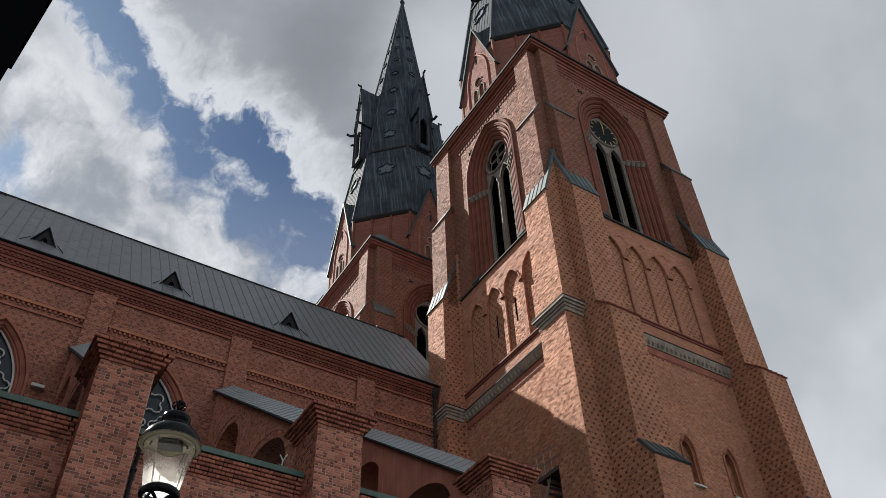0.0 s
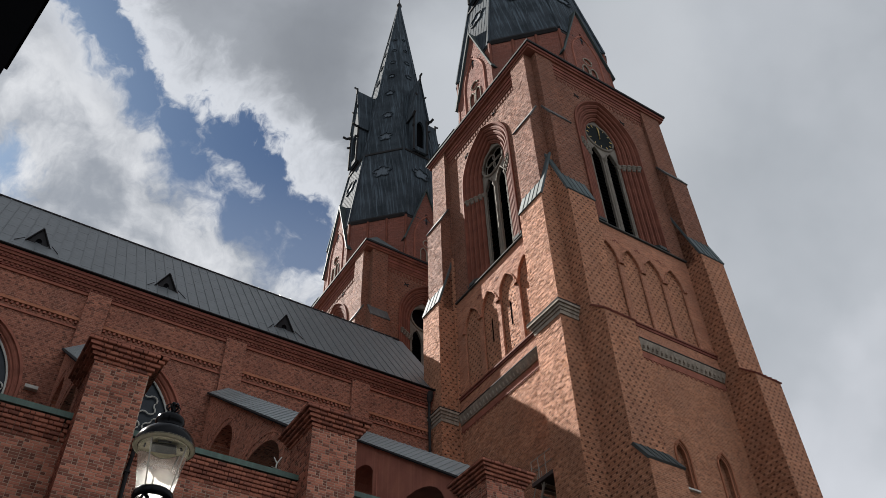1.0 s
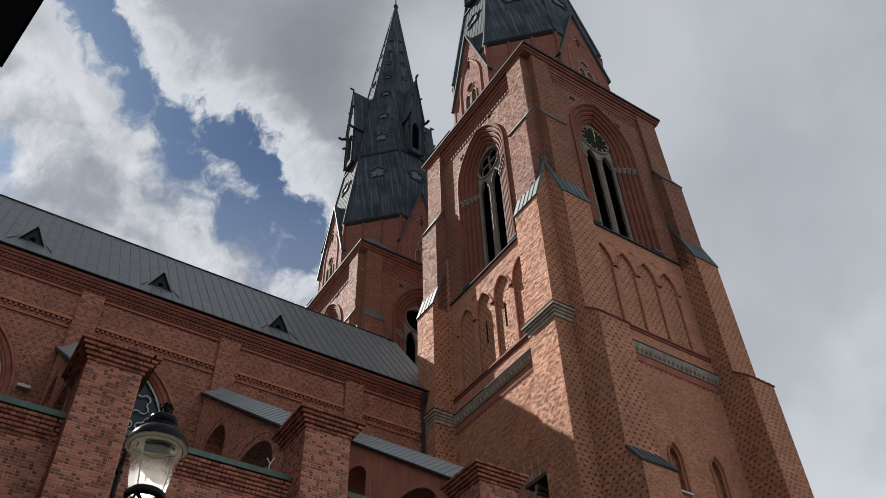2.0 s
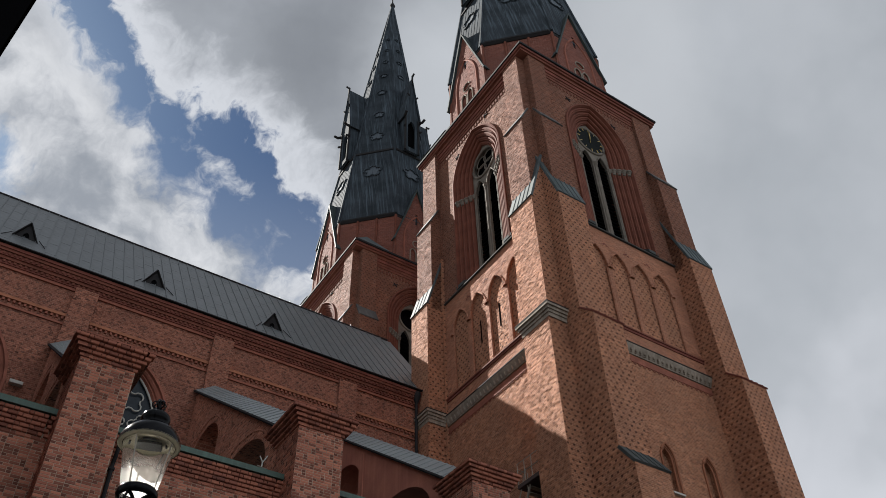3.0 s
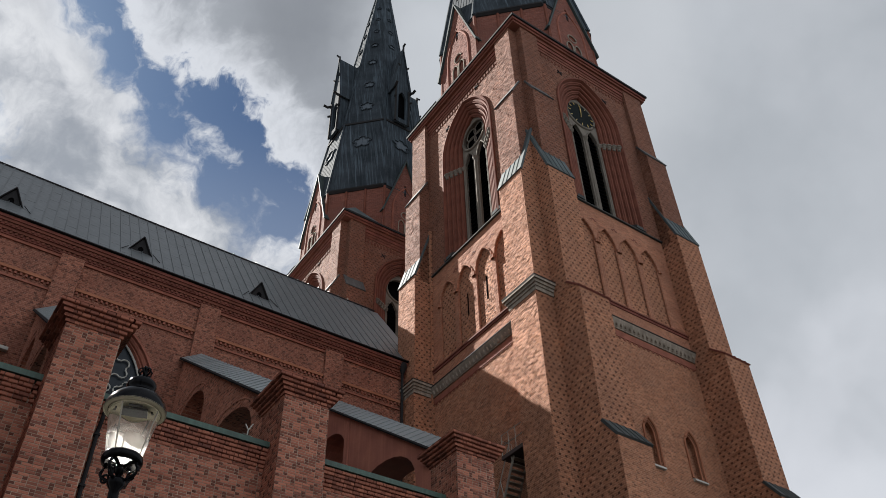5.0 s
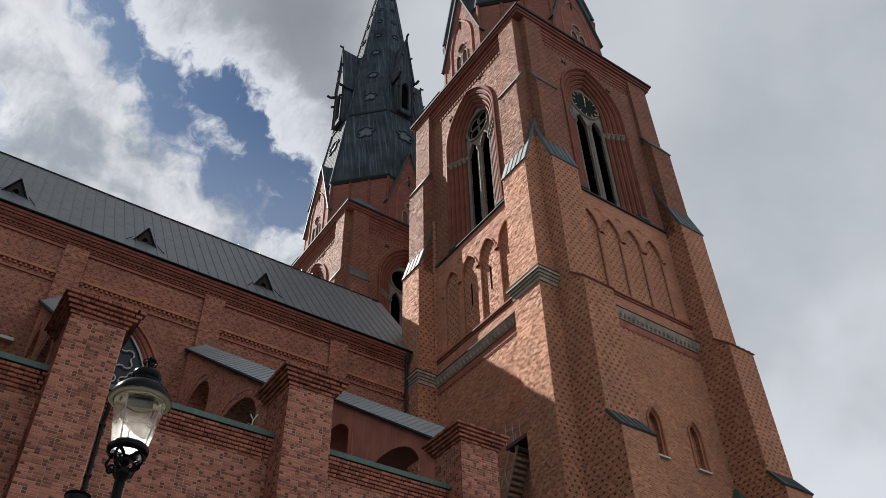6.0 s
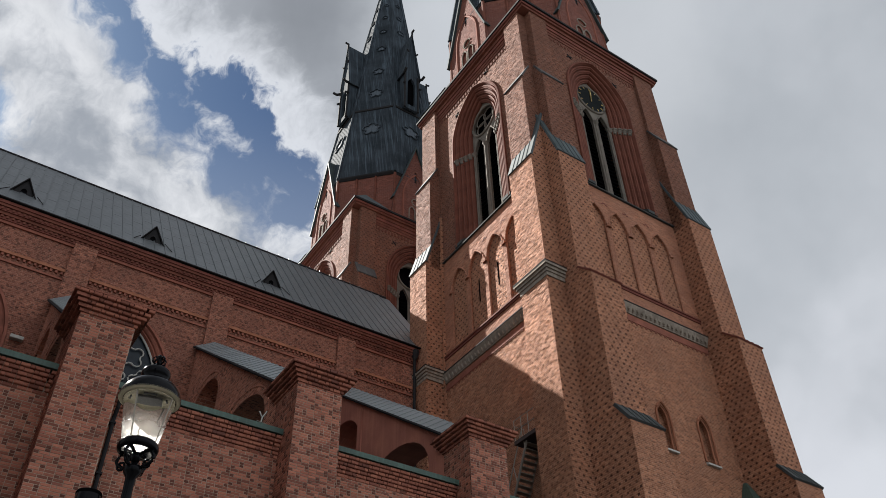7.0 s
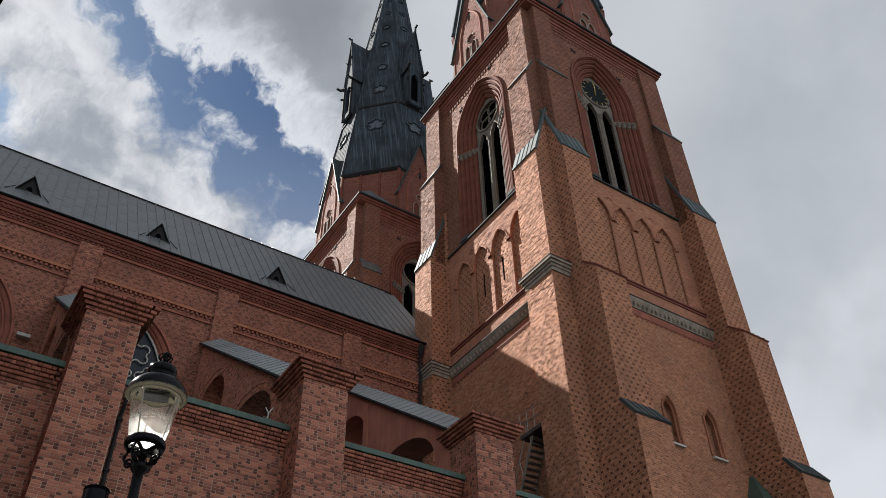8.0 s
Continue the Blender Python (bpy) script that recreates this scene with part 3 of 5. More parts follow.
def tower_face(tower, to, centre, u_lo, u_hi, clock_side):
    """One visible face: the plain lower wall, the blind arcade and the belfry wall."""
    holes = []
    if clock_side:
        holes = [arch(31.05, 0.42, 23.75, 0.75, 21.9, 6), arch(34.15, 0.42, 23.85, 0.75, 21.9, 6)]
    part("lower_wall", plate(rect(u_lo, u_hi, 0.0, 31.95), holes, 0.7, to), BRICK, tower, "plain red brick wall")
    if clock_side:
        for c, s in ((31.05, 23.75), (34.15, 23.85)):
            blind = part("blind_window", plate(rect(c - 0.6, c + 0.6, 21.6, 24.9), [], 0.1, to, 0.38), BRICK, tower, "narrow round-headed blind window")
            bm = bmesh.new()
            for w, d in ((0.50, -0.04), (0.40, 0.10)):
                tube(bm, [to(u, v, d) for u, v in arch(c, w, s, w * 1.8, 21.9, 6)], 0.065, 6)
            part("moulding", bm, ORANGE, blind, "orange brick roll moulding")
            bm = bmesh.new()
            solid(bm, [[to(c - 0.5, v, w) for w, v in ((-0.16, 21.70), (-0.16, 21.80), (0.38, 22.1), (0.38, 21.7))], [to(c + 0.5, v, w) for w, v in ((-0.16, 21.70), (-0.16, 21.80), (0.38, 22.1), (0.38, 21.7))]])
            part("sill", tidy(bm), STONE_PALE, blind, "pale stone sill")
    # blind arcade of four pointed panels
    step, first = (1.83, 29.0) if clock_side else (2.02, 28.8)
    half = step / 2 - 0.17
    panels = [arch(first + step * i, half, 36.9, 1.45, 32.0) for i in range(4)]
    part("arcade_wall", plate(rect(u_lo, u_hi, 31.95, 40.0), panels, 0.15, to), ARCADE, tower, "smooth red brick arcade with four pointed panels")
    part("arcade_ground", plate(rect(u_lo, u_hi, 31.95, 40.0), [], 0.4, to, 0.15), BRICK_DOTS, tower, "brick panels dotted with dark header-wide holes")
    bm = bmesh.new()
    for i in range(4):
        tube(bm, [to(u, v, 0.0) for u, v in arch(first + step * i, half + 0.04, 36.9, 1.49)], 0.065, 6)
        for s in (-1, 1):
            u = first + step * i + s * (half + 0.10)
            tube(bm, [to(u, 36.70, -0.02), to(u, 36.95, -0.02)], 0.15, 6)
            tube(bm, [to(u - s * 0.12, 32.0, 0.06), to(u - s * 0.12, 36.8, 0.06)], 0.045, 6)
    part("arcade_moulding", bm, ARCADE, tower, "moulded brick arches and small corbels")
    for i in range(3):
        u = first + step * (i + 0.5)
        bm = bmesh.new()
        for du, dv in ((-0.16, 0.0), (0.0, 0.10), (0.16, -0.02)):
            p = [to(u + du - 0.09, 38.7 + dv - 0.05, -0.01), to(u + du + 0.09, 38.7 + dv - 0.05, -0.01), to(u + du + 0.09, 38.7 + dv + 0.05, -0.01), to(u + du - 0.09, 38.7 + dv + 0.05, -0.01)]
            q = [tuple(Vector(a) + Vector(to(0, 0, 0.04)) - Vector(to(0, 0, 0))) for a in p]
            solid(bm, [p, q])
        part("wall_vent", tidy(bm), TRIM_DARK, tower, "small dark cross-shaped vent")
    if not clock_side:
        for i in (1, 2):
            u = first + step * i
            bm = bmesh.new()
            # dark bar laid on the panel in place of a slit's shade
            solid(bm, [[to(u + a, b, 0.135) for a, b in rect(-0.06, 0.06, 34.2, 36.0)], [to(u + a, b, 0.16) for a, b in rect(-0.06, 0.06, 34.2, 36.0)]])
            part("slit", tidy(bm), DARK, tower, "narrow dark slit in a panel")
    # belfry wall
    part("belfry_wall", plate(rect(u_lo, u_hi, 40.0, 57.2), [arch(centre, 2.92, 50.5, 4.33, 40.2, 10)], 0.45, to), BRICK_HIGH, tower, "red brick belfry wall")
    # smooth band under the arcade
    part("smooth_band", plate(rect(u_lo, u_hi, 30.84, 31.78), [], 0.05, to, -0.04), ARCADE, tower, "smooth red brick band")
    # iron wall anchors beside the window head
    for du, v in ((-1.7, 55.0), (2.3, 53.9)) if not clock_side else ((-2.3, 54.2), (2.2, 53.9)):
        bm = bmesh.new()
        for a in (0.5, 2.3):
            tube(bm, [to(centre + du - 0.28 * math.cos(a), v - 0.28 * math.sin(a), -0.02), to(centre + du + 0.28 * math.cos(a), v + 0.28 * math.sin(a), -0.02)], 0.05, 5)
        part("wall_anchor", bm, LEAD, tower, "dark crossed iron wall anchor")
    # string course, stone band and its toothed brick edge
    bm = bmesh.new()
    for s0, s1, w in ((31.78, 31.95, -0.10), (31.95, 32.05, -0.16)):
        solid(bm, [[to(u_lo, v, a) for a, v in ((w, s0), (w, s1), (0.1, s1 + 0.1), (0.1, s0))], [to(u_hi, v, a) for a, v in ((w, s0), (w, s1), (0.1, s1 + 0.1), (0.1, s0))]])
    part("string_course", tidy(bm), TRIM_DARK, tower, "dark moulded string course")
    bm = bmesh.new()
    line = ((-0.28, 30.52), (-0.31, 30.64), (-0.05, 30.84), (0.05, 30.84), (0.05, 30.06), (-0.08, 30.06), (-0.10, 30.15), (-0.20, 30.36))
    solid(bm, [[to(u_lo, v, w) for w, v in line], [to(u_hi, v, w) for w, v in line]])
    k = int((u_hi - u_lo) / 0.34)
    for i in range(k):
        u = u_lo + (u_hi - u_lo) * (i + 0.5) / k
        tube(bm, [to(u, 30.16, -0.11), to(u, 30.28, -0.17), to(u, 30.38, -0.21)], 0.085, 6)
    part("stone_band", tidy(bm), STONE, tower, "weathered grey stone band with carved leaves")
    bm = bmesh.new()
    solid(bm, [[to(u, v, w) for w, v in ((-0.34, 30.64), (-0.34, 30.70), (-0.02, 30.95), (0.02, 30.85), (-0.05, 30.845))] for u in (u_lo, u_hi)])
    part("band_cover", tidy(bm), LEAD, tower, "dark sheet cover on the stone band")
    bm = bmesh.new()
    solid(bm, [[to(u_lo, v, w) for w, v in ((-0.05, 29.54), (-0.05, 29.96), (0.02, 29.96), (0.02, 29.54))], [to(u_hi, v, w) for w, v in ((-0.05, 29.54), (-0.05, 29.96), (0.02, 29.96), (0.02, 29.54))]])
    k = int((u_hi - u_lo) / 0.36)
    for i in range(k):
        u = u_lo + (u_hi - u_lo) * (i + 0.5) / k
        solid(bm, [[to(u + du, v, w) for w, v in ((-0.035, 29.42), (-0.035, 29.54), (0.02, 29.54), (0.02, 29.42))] for du in (-0.075, 0.075)])
    part("toothed_course", tidy(bm), TRIM, tower, "toothed red brick course")


# outlines of the buttresses in (out, up): below the copper slopes, between the slopes, and under the cornice
N_LOW = [(22.18, 0.0), (22.18, 20.50), (22.90, 21.50), (22.90, 29.55), (23.75, 30.35), (23.75, 39.85), (25.15, 44.5)]
N_MID = [(24.30, 39.5), (24.30, 48.45), (24.95, 49.9)]
E_LOW = [(23.95, 0.0), (23.95, 30.0), (24.00, 30.9), (24.00, 39.85), (25.35, 44.5)]
E_MID = [(24.42, 39.5), (24.42, 48.35), (25.15, 49.9)]


def make_tower():
    tower = thing("cathedral_tower", "red brick cathedral tower with stepped buttresses and a dark copper spire", "church tower", (CX, CY, 0), "twin towers")
    to_n, to_e = north(25.1), east(25.4)
    tower_face(tower, to_n, 31.78, 27.0, 36.7, True)
    tower_face(tower, to_e, 31.80, 26.9, 36.9, False)
    belfry_window(tower, to_n, 31.78, True)
    belfry_window(tower, to_e, 31.80, False)
    part("back_wall", boxed(37.6, 38.3, 26.5, 38.2, 0, 57.2), BRICK_DOTS, tower)
    part("back_wall", boxed(26.5, 37.6, 37.5, 38.2, 0, 57.2), BRICK_DOTS, tower)
    part("belfry_floor", boxed(26.0, 37.6, 25.8, 37.5, 38.6, 39.2), DARK, tower)
    # angle buttresses on all four corners, turned from the two that stand at one corner
    flat_n, flat_e = north(0.0), east(0.0)
    for k in (0, 2):
        for to, low, mid, top, u0, u1, inner in ((flat_n, N_LOW, N_MID, 24.82, 25.2, 27.3, 1), (flat_e, E_LOW, E_MID, 25.0, 24.9, 27.1, 1),
                                                 (flat_n, N_LOW, N_MID, 24.82, 36.4, 38.5, -1), (flat_e, E_LOW, E_MID, 25.0, 36.75, 38.8, -1)):
            turn = around(k)
            m0, m1 = (u0 + 0.30, u1) if inner > 0 else (u0, u1 - 0.12)
            t0, t1 = (u0 + 0.52, u1) if inner > 0 else (u0, u1 - 0.15)
            bm = buttress(bmesh.new(), to, u0, u1, low, 27.1)
            bm.transform(turn)
            tidy(bm)
            for f in bm.faces:
                low_front = to is flat_n and abs(f.normal.y) > 0.9 and f.calc_center_median().z < 12
                f.material_index = 2 if low_front else 1 if to is flat_e and abs(f.normal.x) > 0.9 else 0
            butt = part("buttress", bm, (BRICK_DOTS, BRICK_FRONT, BRICK), tower, "stepped brick buttress dotted with dark header-wide holes")
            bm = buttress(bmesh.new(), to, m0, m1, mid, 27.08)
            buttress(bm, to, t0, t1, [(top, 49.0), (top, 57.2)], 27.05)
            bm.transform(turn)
            part("upper_stage", tidy(bm), BRICK_HIGH, butt, "red brick upper stage, toned darker for weaker light")

            def slope(a, b, lo, hi, mat, text, over=0.10, thick=0.10):
                bm = weathering(bmesh.new(), to, a, b, lo, hi, over, thick, mat is not SLATE)
                bm.transform(turn)
                part("weathering", tidy(bm), mat, butt, text)
            slope(u0, u1, low[-2], low[-1], COPPER, "green copper slope on the buttress")
            slope(m0, m1, mid[-2], mid[-1], SLATE, "grey sheet-covered slope", 0.10, 0.07)
            if to is flat_n:
                slope(u0, u1, low[1], low[2], SILL, "dark sheet slope on the buttress")
                slope(u0, u1, low[3], low[4], TRIM_DARK, "dark tiled slope", 0.08, 0.05)
            else:
                bm = bmesh.new()
                for v0, v1, o in ((30.05, 30.30, 0.07), (30.30, 30.48, 0.13), (30.48, 30.66, 0.21), (30.66, 30.82, 0.31)):
                    box(bm, 24.0 - o, 25.3, u0 - o, u1 + o, v0, v1)
                bm.transform(turn)
                part("stone_band", tidy(bm), STONE, butt, "weathered grey stone band")
                bm = bmesh.new()
                lip = [[(24.0 - o, u0 - o, z), (25.3, u0 - o, z), (25.3, u1 + o, z), (24.0 - o, u1 + o, z)] for o, z in ((0.33, 30.823), (0.33, 30.88), (0.02, 31.06))]
                solid(bm, lip)
                bm.transform(turn)
                part("band_cover", tidy(bm), LEAD, butt, "dark sheet cover on the stone band")
    # cornice: a brick lip round the tower, and stepped courses set back between the corner buttresses
    for v0, v1, x0, mat in ((56.85, 57.10, 24.95, TRIM_HIGH), (57.10, 57.36, 24.84, TRIM_DARK)):
        bm = bmesh.new()
        y0 = x0 - 0.24
        solid(bm, [[(x0, y0, z), (2 * CX - x0, y0, z), (2 * CX - x0, 2 * CY - y0, z), (x0, 2 * CY - y0, z)] for z in (v0, v1)])
        part("cornice", tidy(bm), mat, tower, "stepped brick cornice")
    for to, lo, hi in ((north(25.1), 27.3, 36.4), (east(25.4), 27.1, 36.75)):
        for v0, v1, o, mat in ((55.55, 55.85, 0.05, TRIM_HIGH), (55.85, 56.15, 0.09, TRIM_HIGH), (56.15, 56.50, 0.16, TRIM_DARK), (56.50, 56.85, 0.24, TRIM_HIGH)):
            bm = bmesh.new()
            solid(bm, [[to(u, v, w) for w, v in ((-o, v0), (-o, v1), (0.2, v1), (0.2, v0))] for u in (lo, hi)])
            part("cornice", tidy(bm), mat, tower, "stepped brick cornice between the buttresses")
        bm = bmesh.new()
        k = int((hi - lo) / 0.34)
        for i in range(k):
            u = lo + (hi - lo) * (i + 0.5) / k
            line = ((-0.05, 55.05), (-0.05, 55.35), (0.02, 55.35), (0.02, 54.98))
            solid(bm, [[to(u - 0.085, v, w) for w, v in line], [to(u + 0.085, v, w) for w, v in line]])
        part("corbel_table", tidy(bm), TRIM_HIGH, tower, "row of small brick corbels under the cornice", False, "stuff")
    bm = boxed(24.74, 38.98, 24.48, 39.24, 57.36, 57.56)
    part("cornice_edge", bm, LEAD, tower, "dark sheet-metal edge of the cornice")
    # octagonal drum
    a = 6.65

    def octagon(r, z, h=None):
        """An eight-sided ring whose slanting sides are the broader ones."""
        h = 0.365 * r if h is None else h
        return [(CX + x, CY + y, z) for x, y in ((r, h), (h, r), (-h, r), (-r, h), (-r, -h), (-h, -r), (h, -r), (r, -h))]
    bm = bmesh.new()
    solid(bm, [octagon(a, 57.7), octagon(a, 64.0)])
    drum = part("drum", tidy(bm), GABLE_BRICK, tower, "octagonal red brick drum under the spire")
    for k in range(8):
        p = Vector(octagon(a, 57.7)[k])
        part("corner_shaft", tube(bmesh.new(), [p, p + Vector((0, 0, 6.2))], 0.16, 6), TRIM_HIGH, drum)
    for k in range(4):
        ang = math.pi / 4 + k * math.pi / 2
        for off in (-1.0, 1.0):
            c = Vector((CX + 0.965 * a * math.cos(ang) - off * math.sin(ang), CY + 0.965 * a * math.sin(ang) + off * math.cos(ang), 57.7))
            part("pilaster_strip", tube(bmesh.new(), [c, c + Vector((0, 0, 6.2))], 0.14, 6), TRIM_HIGH, drum)
    bm = bmesh.new()
    solid(bm, [octagon(a + 0.03, 63.75, 2.52), octagon(a + 0.03, 63.95, 2.80), octagon(a + 0.03, 64.12, 2.80), octagon(a - 0.1, 64.2)])
    part("drum_cornice", tidy(bm), LEAD, drum, "dark moulded edge of the spire")
    # small sheet roofs on the tower's corners
    for k in range(4):
        bm = bmesh.new()
        pts = [(24.9, 24.7, 57.72), (29.0, 24.7, 57.72), (29.0, 29.0, 57.72), (24.9, 29.0, 57.72)]
        apex = (27.0, 26.6, 60.6)
        vs = [bm.verts.new(p) for p in pts] + [bm.verts.new(apex)]
        for i in range(4):
            bm.faces.new((vs[i], vs[(i + 1) % 4], vs[4]))
        bm.faces.new(vs[3::-1])
        bm.transform(around(k))
        part("corner_roof", tidy(bm), COPPER, tower, "low green copper corner roof")
    # spire
    foot, tip = 64.1, 119.0

    def girth(z):
        return (a + 0.1) * (tip - z) / (tip - foot)
    bm = bmesh.new()
    solid(bm, [octagon(girth(z), z) for z in (foot, 70.0, 76.7, 84.0, 92.0, 100.0, 108.0, 115.0, 118.2)])
    spire = part("spire", tidy(bm), SPIRE, tower, "dark weathered copper spire")
    for k in range(8):
        bm = tube(bmesh.new(), [octagon(girth(foot) + 0.02, foot)[k], octagon(0.12, 118.0)[k]], 0.14, 6)
        part("hip_roll", bm, SPIRE, spire)
    bm = bmesh.new()
    solid(bm, [octagon(girth(z) + o, z) for z, o in ((76.4, 0.0), (76.45, 0.12), (76.75, 0.12), (76.8, 0.0))], False)
    part("spire_band", tidy(bm), LEAD, spire, "dark moulded band round the spire")
    # standing seams on the eight sides
    bm = bmesh.new()
    for k in range(8):
        lo8, hi8 = [Vector(p) for p in octagon(girth(foot), foot)], [Vector(p) for p in octagon(girth(110.0), 110.0)]
        for i in range(1, 10):
            f = i / 10
            b0, b1 = lo8[k].lerp(lo8[(k + 1) % 8], f), hi8[k].lerp(hi8[(k + 1) % 8], f)
            # seams run straight up the slope and end at the hips
            mid0, mid1 = lo8[k].lerp(lo8[(k + 1) % 8], 0.5), hi8[k].lerp(hi8[(k + 1) % 8], 0.5)
            reach = 1 - abs(f - 0.5) * 2
            endpt = b0 + (mid1 - mid0) * reach * 1.1
            tube(bm, [b0, endpt], 0.024, 4)
    part("standing_seam", bm, SPIRE, spire, "", False, "stuff")
    bm = bmesh.new()
    lathe(bm, [(0.10, 117.6), (0.30, 118.0), (0.42, 118.4), (0.30, 118.9), (0.12, 119.1), (0.08, 120.6), (0.02, 120.8)], (CX, CY, 0), 10)
    part("finial", bm, LEAD, spire)
    # five-lobed openings
    for k in range(8):
        ang = k * math.pi / 4
        for z, r in ((72.6, 0.92), (80.0, 0.74), (85.0, 0.60), (90.6, 0.52), (95.2, 0.44), (99.2, 0.36), (102.8, 0.30), (106.2, 0.26)):
            if k % 2 == 0 and 75 < z < 92:
                continue
            tilt = math.atan2(a + 0.1, tip - foot)
            place = Matrix.Translation((CX, CY, z)) @ Matrix.Rotation(ang, 4, "Z") @ Matrix.Translation((girth(z) * (0.965 if k % 2 else 1.0) + 0.03, 0, 0)) @ Matrix.Rotation(-tilt, 4, "Y")
            bm = plate(foil(0, 0, r * 1.25, 5, 6, math.pi / 2), [foil(0, 0, r * 1.02, 5, 6, math.pi / 2)], 0.16, lambda u, v, w: (0.12 - w, u, v))
            bm.transform(place)
            eye = part("foiled_opening", bm, SPIRE, spire, "five-lobed opening in the copper")
            bm = plate(foil(0, 0, r * 1.10, 5, 6, math.pi / 2), [], 0.02, lambda u, v, w: (-0.02 - w, u, v))
            bm.transform(place)
            part("pane", bm, EYE_PANE, eye, "grey-blue pane")
    # brick gables over the four sides, with sheet-covered roofs
    for k in range(4):
        turn = Matrix.Translation((CX, CY, 0)) @ Matrix.Rotation(k * math.pi / 2, 4, "Z")
        f = 6.74
        to = lambda u, v, w: (f - w, u, v)
        outline = [(-2.72, 57.7), (2.72, 57.7), (2.50, 60.4), (0.0, 68.7), (-2.50, 60.4)]
        holes = [arch(-0.42, 0.32, 59.4, 0.6, 58.3), arch(0.42, 0.32, 59.4, 0.6, 58.3), circle(0.0, 60.75, 0.42, 14), rect(-0.13, 0.13, 63.4, 65.2)]
        bm = plate(outline, holes, 0.5, to)
        bm.transform(turn)
        gable = part("gable", bm, GABLE_BRICK, tower, "steep red brick gable at the spire's foot")
        # near-black sheet for the unlit space behind the gable's holes
        bm = plate(rect(-1.2, 1.2, 58.0, 65.6), [], 0.05, to, 0.42)
        bm.transform(turn)
        part("gable_light", bm, DARK, gable)
        bm = bmesh.new()
        for c in (-0.42, 0.42):
            tube(bm, [to(u, v, -0.02) for u, v in arch(c, 0.34, 59.4, 0.63, 58.3)], 0.06, 6)
        tube(bm, [to(u, v, -0.02) for u, v in circle(0.0, 60.75, 0.46, 14)], 0.06, 6)
        bm.transform(turn)
        part("gable_tracery", bm, STONE, gable, "grey stone tracery")
        bm = bmesh.new()
        tube(bm, [to(u, v, 0.0) for u, v in arch(0.0, 1.45, 61.2, 3.6, 58.0)], 0.10, 6)
        bm.transform(turn)
        part("gable_moulding", bm, TRIM, gable, "moulded brick arch on the gable")
        bm = bmesh.new()
        for s in (-1, 1):
            line = [(s * 2.62, 60.2), (0.0, 68.75), (0.0, 69.1), (s * 2.76, 60.2)]
            front = [to(u, v, -0.22) for u, v in line]
            back = [to(line[0][0], line[0][1], 1.5), to(line[1][0], line[1][1], 3.0), to(line[2][0], line[2][1], 3.0), to(line[3][0], line[3][1], 1.5)]
            solid(bm, [front, back])
        bm.transform(turn)
        part("gable_roof", tidy(bm), GABLE_SHEET, gable, "dark green sheet roof on the gable")
        # lucarne higher up the spire
        f2 = 5.75
        to2 = lambda u, v, w: (f2 - w, u, v)
        bm = plate([(-0.95, 76.7), (0.95, 76.7), (0.95, 83.0), (0.0, 91.0), (-0.95, 83.0)], [arch(0.0, 0.5, 81.2, 1.2, 77.4)], 0.3, to2)
        bm.transform(turn)
        luc = part("lucarne", bm, SPIRE, tower, "dark copper lucarne with an open arch")
        bm = bmesh.new()
        for s in (-1, 1):
            line = [(s * 1.12, 82.6), (0.0, 91.1), (0.0, 91.5), (s * 1.25, 82.6)]
            solid(bm, [[to2(u, v, -0.18) for u, v in line], [to2(line[0][0], line[0][1], 1.6), to2(line[1][0], line[1][1], 2.6), to2(line[2][0], line[2][1], 2.6), to2(line[3][0], line[3][1], 1.6)]])
            wall = [(s * 0.80, 76.7), (s * 0.95, 76.7), (s * 0.95, 83.2), (s * 0.80, 83.2)]
            solid(bm, [[to2(u, v, 0.3) for u, v in wall], [to2(u, v, 1.8) for u, v in wall]])
        bm.transform(turn)
        part("lucarne_roof", tidy(bm), SPIRE, luc)
        spikes = [([(0, 90.6, -0.1), (0, 91.9, -0.12)], 0.14), ([(0, 91.75, -0.1), (0, 91.9, -0.55)], 0.13)]
        for s in (-1, 1):
            spikes += [([(s * 1.0, 82.9, 0.1), (s * 1.18, 82.5, -0.5), (s * 1.25, 82.65, -0.95)], 0.17), ([(s * 0.5, 87.2, -0.2), (s * 0.72, 87.5, -0.25)], 0.11), ([(s * 1.0, 81.0, 0.0), (s * 1.1, 80.7, -0.35)], 0.13),
                       ([(s * 0.9, 76.6, -0.05), (s * 0.9, 83.0, -0.05)], 0.13)]
        for line, r in spikes:
            bm = tube(bmesh.new(), [to2(*q) for q in line], r, 6)
            bm.transform(turn)
            part("crocket", bm, LEAD, luc, "small dark spout or hook")
        # near-black sheet in place of the lucarne's unlit inside
        bm = plate(rect(-0.7, 0.7, 77.0, 82.8), [], 0.05, to2, 0.5)
        bm.transform(turn)
        part("opening", bm, DARK, luc)
    return tower


GABLE_BRICK = brick_material("gable_brickwork", (0.225, 0.080, 0.055), 0.0, 0.6, scatter=0.2)
GABLE_SHEET = plain_material("gable_sheet", (0.050, 0.064, 0.062), 0.7, 0.0, 0.4, 2.0, 0.15, (0.028, 0.036, 0.036), 0.35, 0.14)
SILL = plain_material("dull_sheet_sill", (0.066, 0.072, 0.070), 0.85, 0.0, 0.4, 3.0, 0.2, gloss=0.15)
EYE_PANE = plain_material("grey_blue_pane", (0.105, 0.125, 0.145), 0.7, 0.0, 0.2, 5.0, 0.1, gloss=0.1)
near_tower = make_tower()
far_tower = copy_thing(near_tower, pose(CX - 0.3, CY + FAR, 0))
tagged(near_tower, "red brick cathedral tower with a clock and dark copper spire")
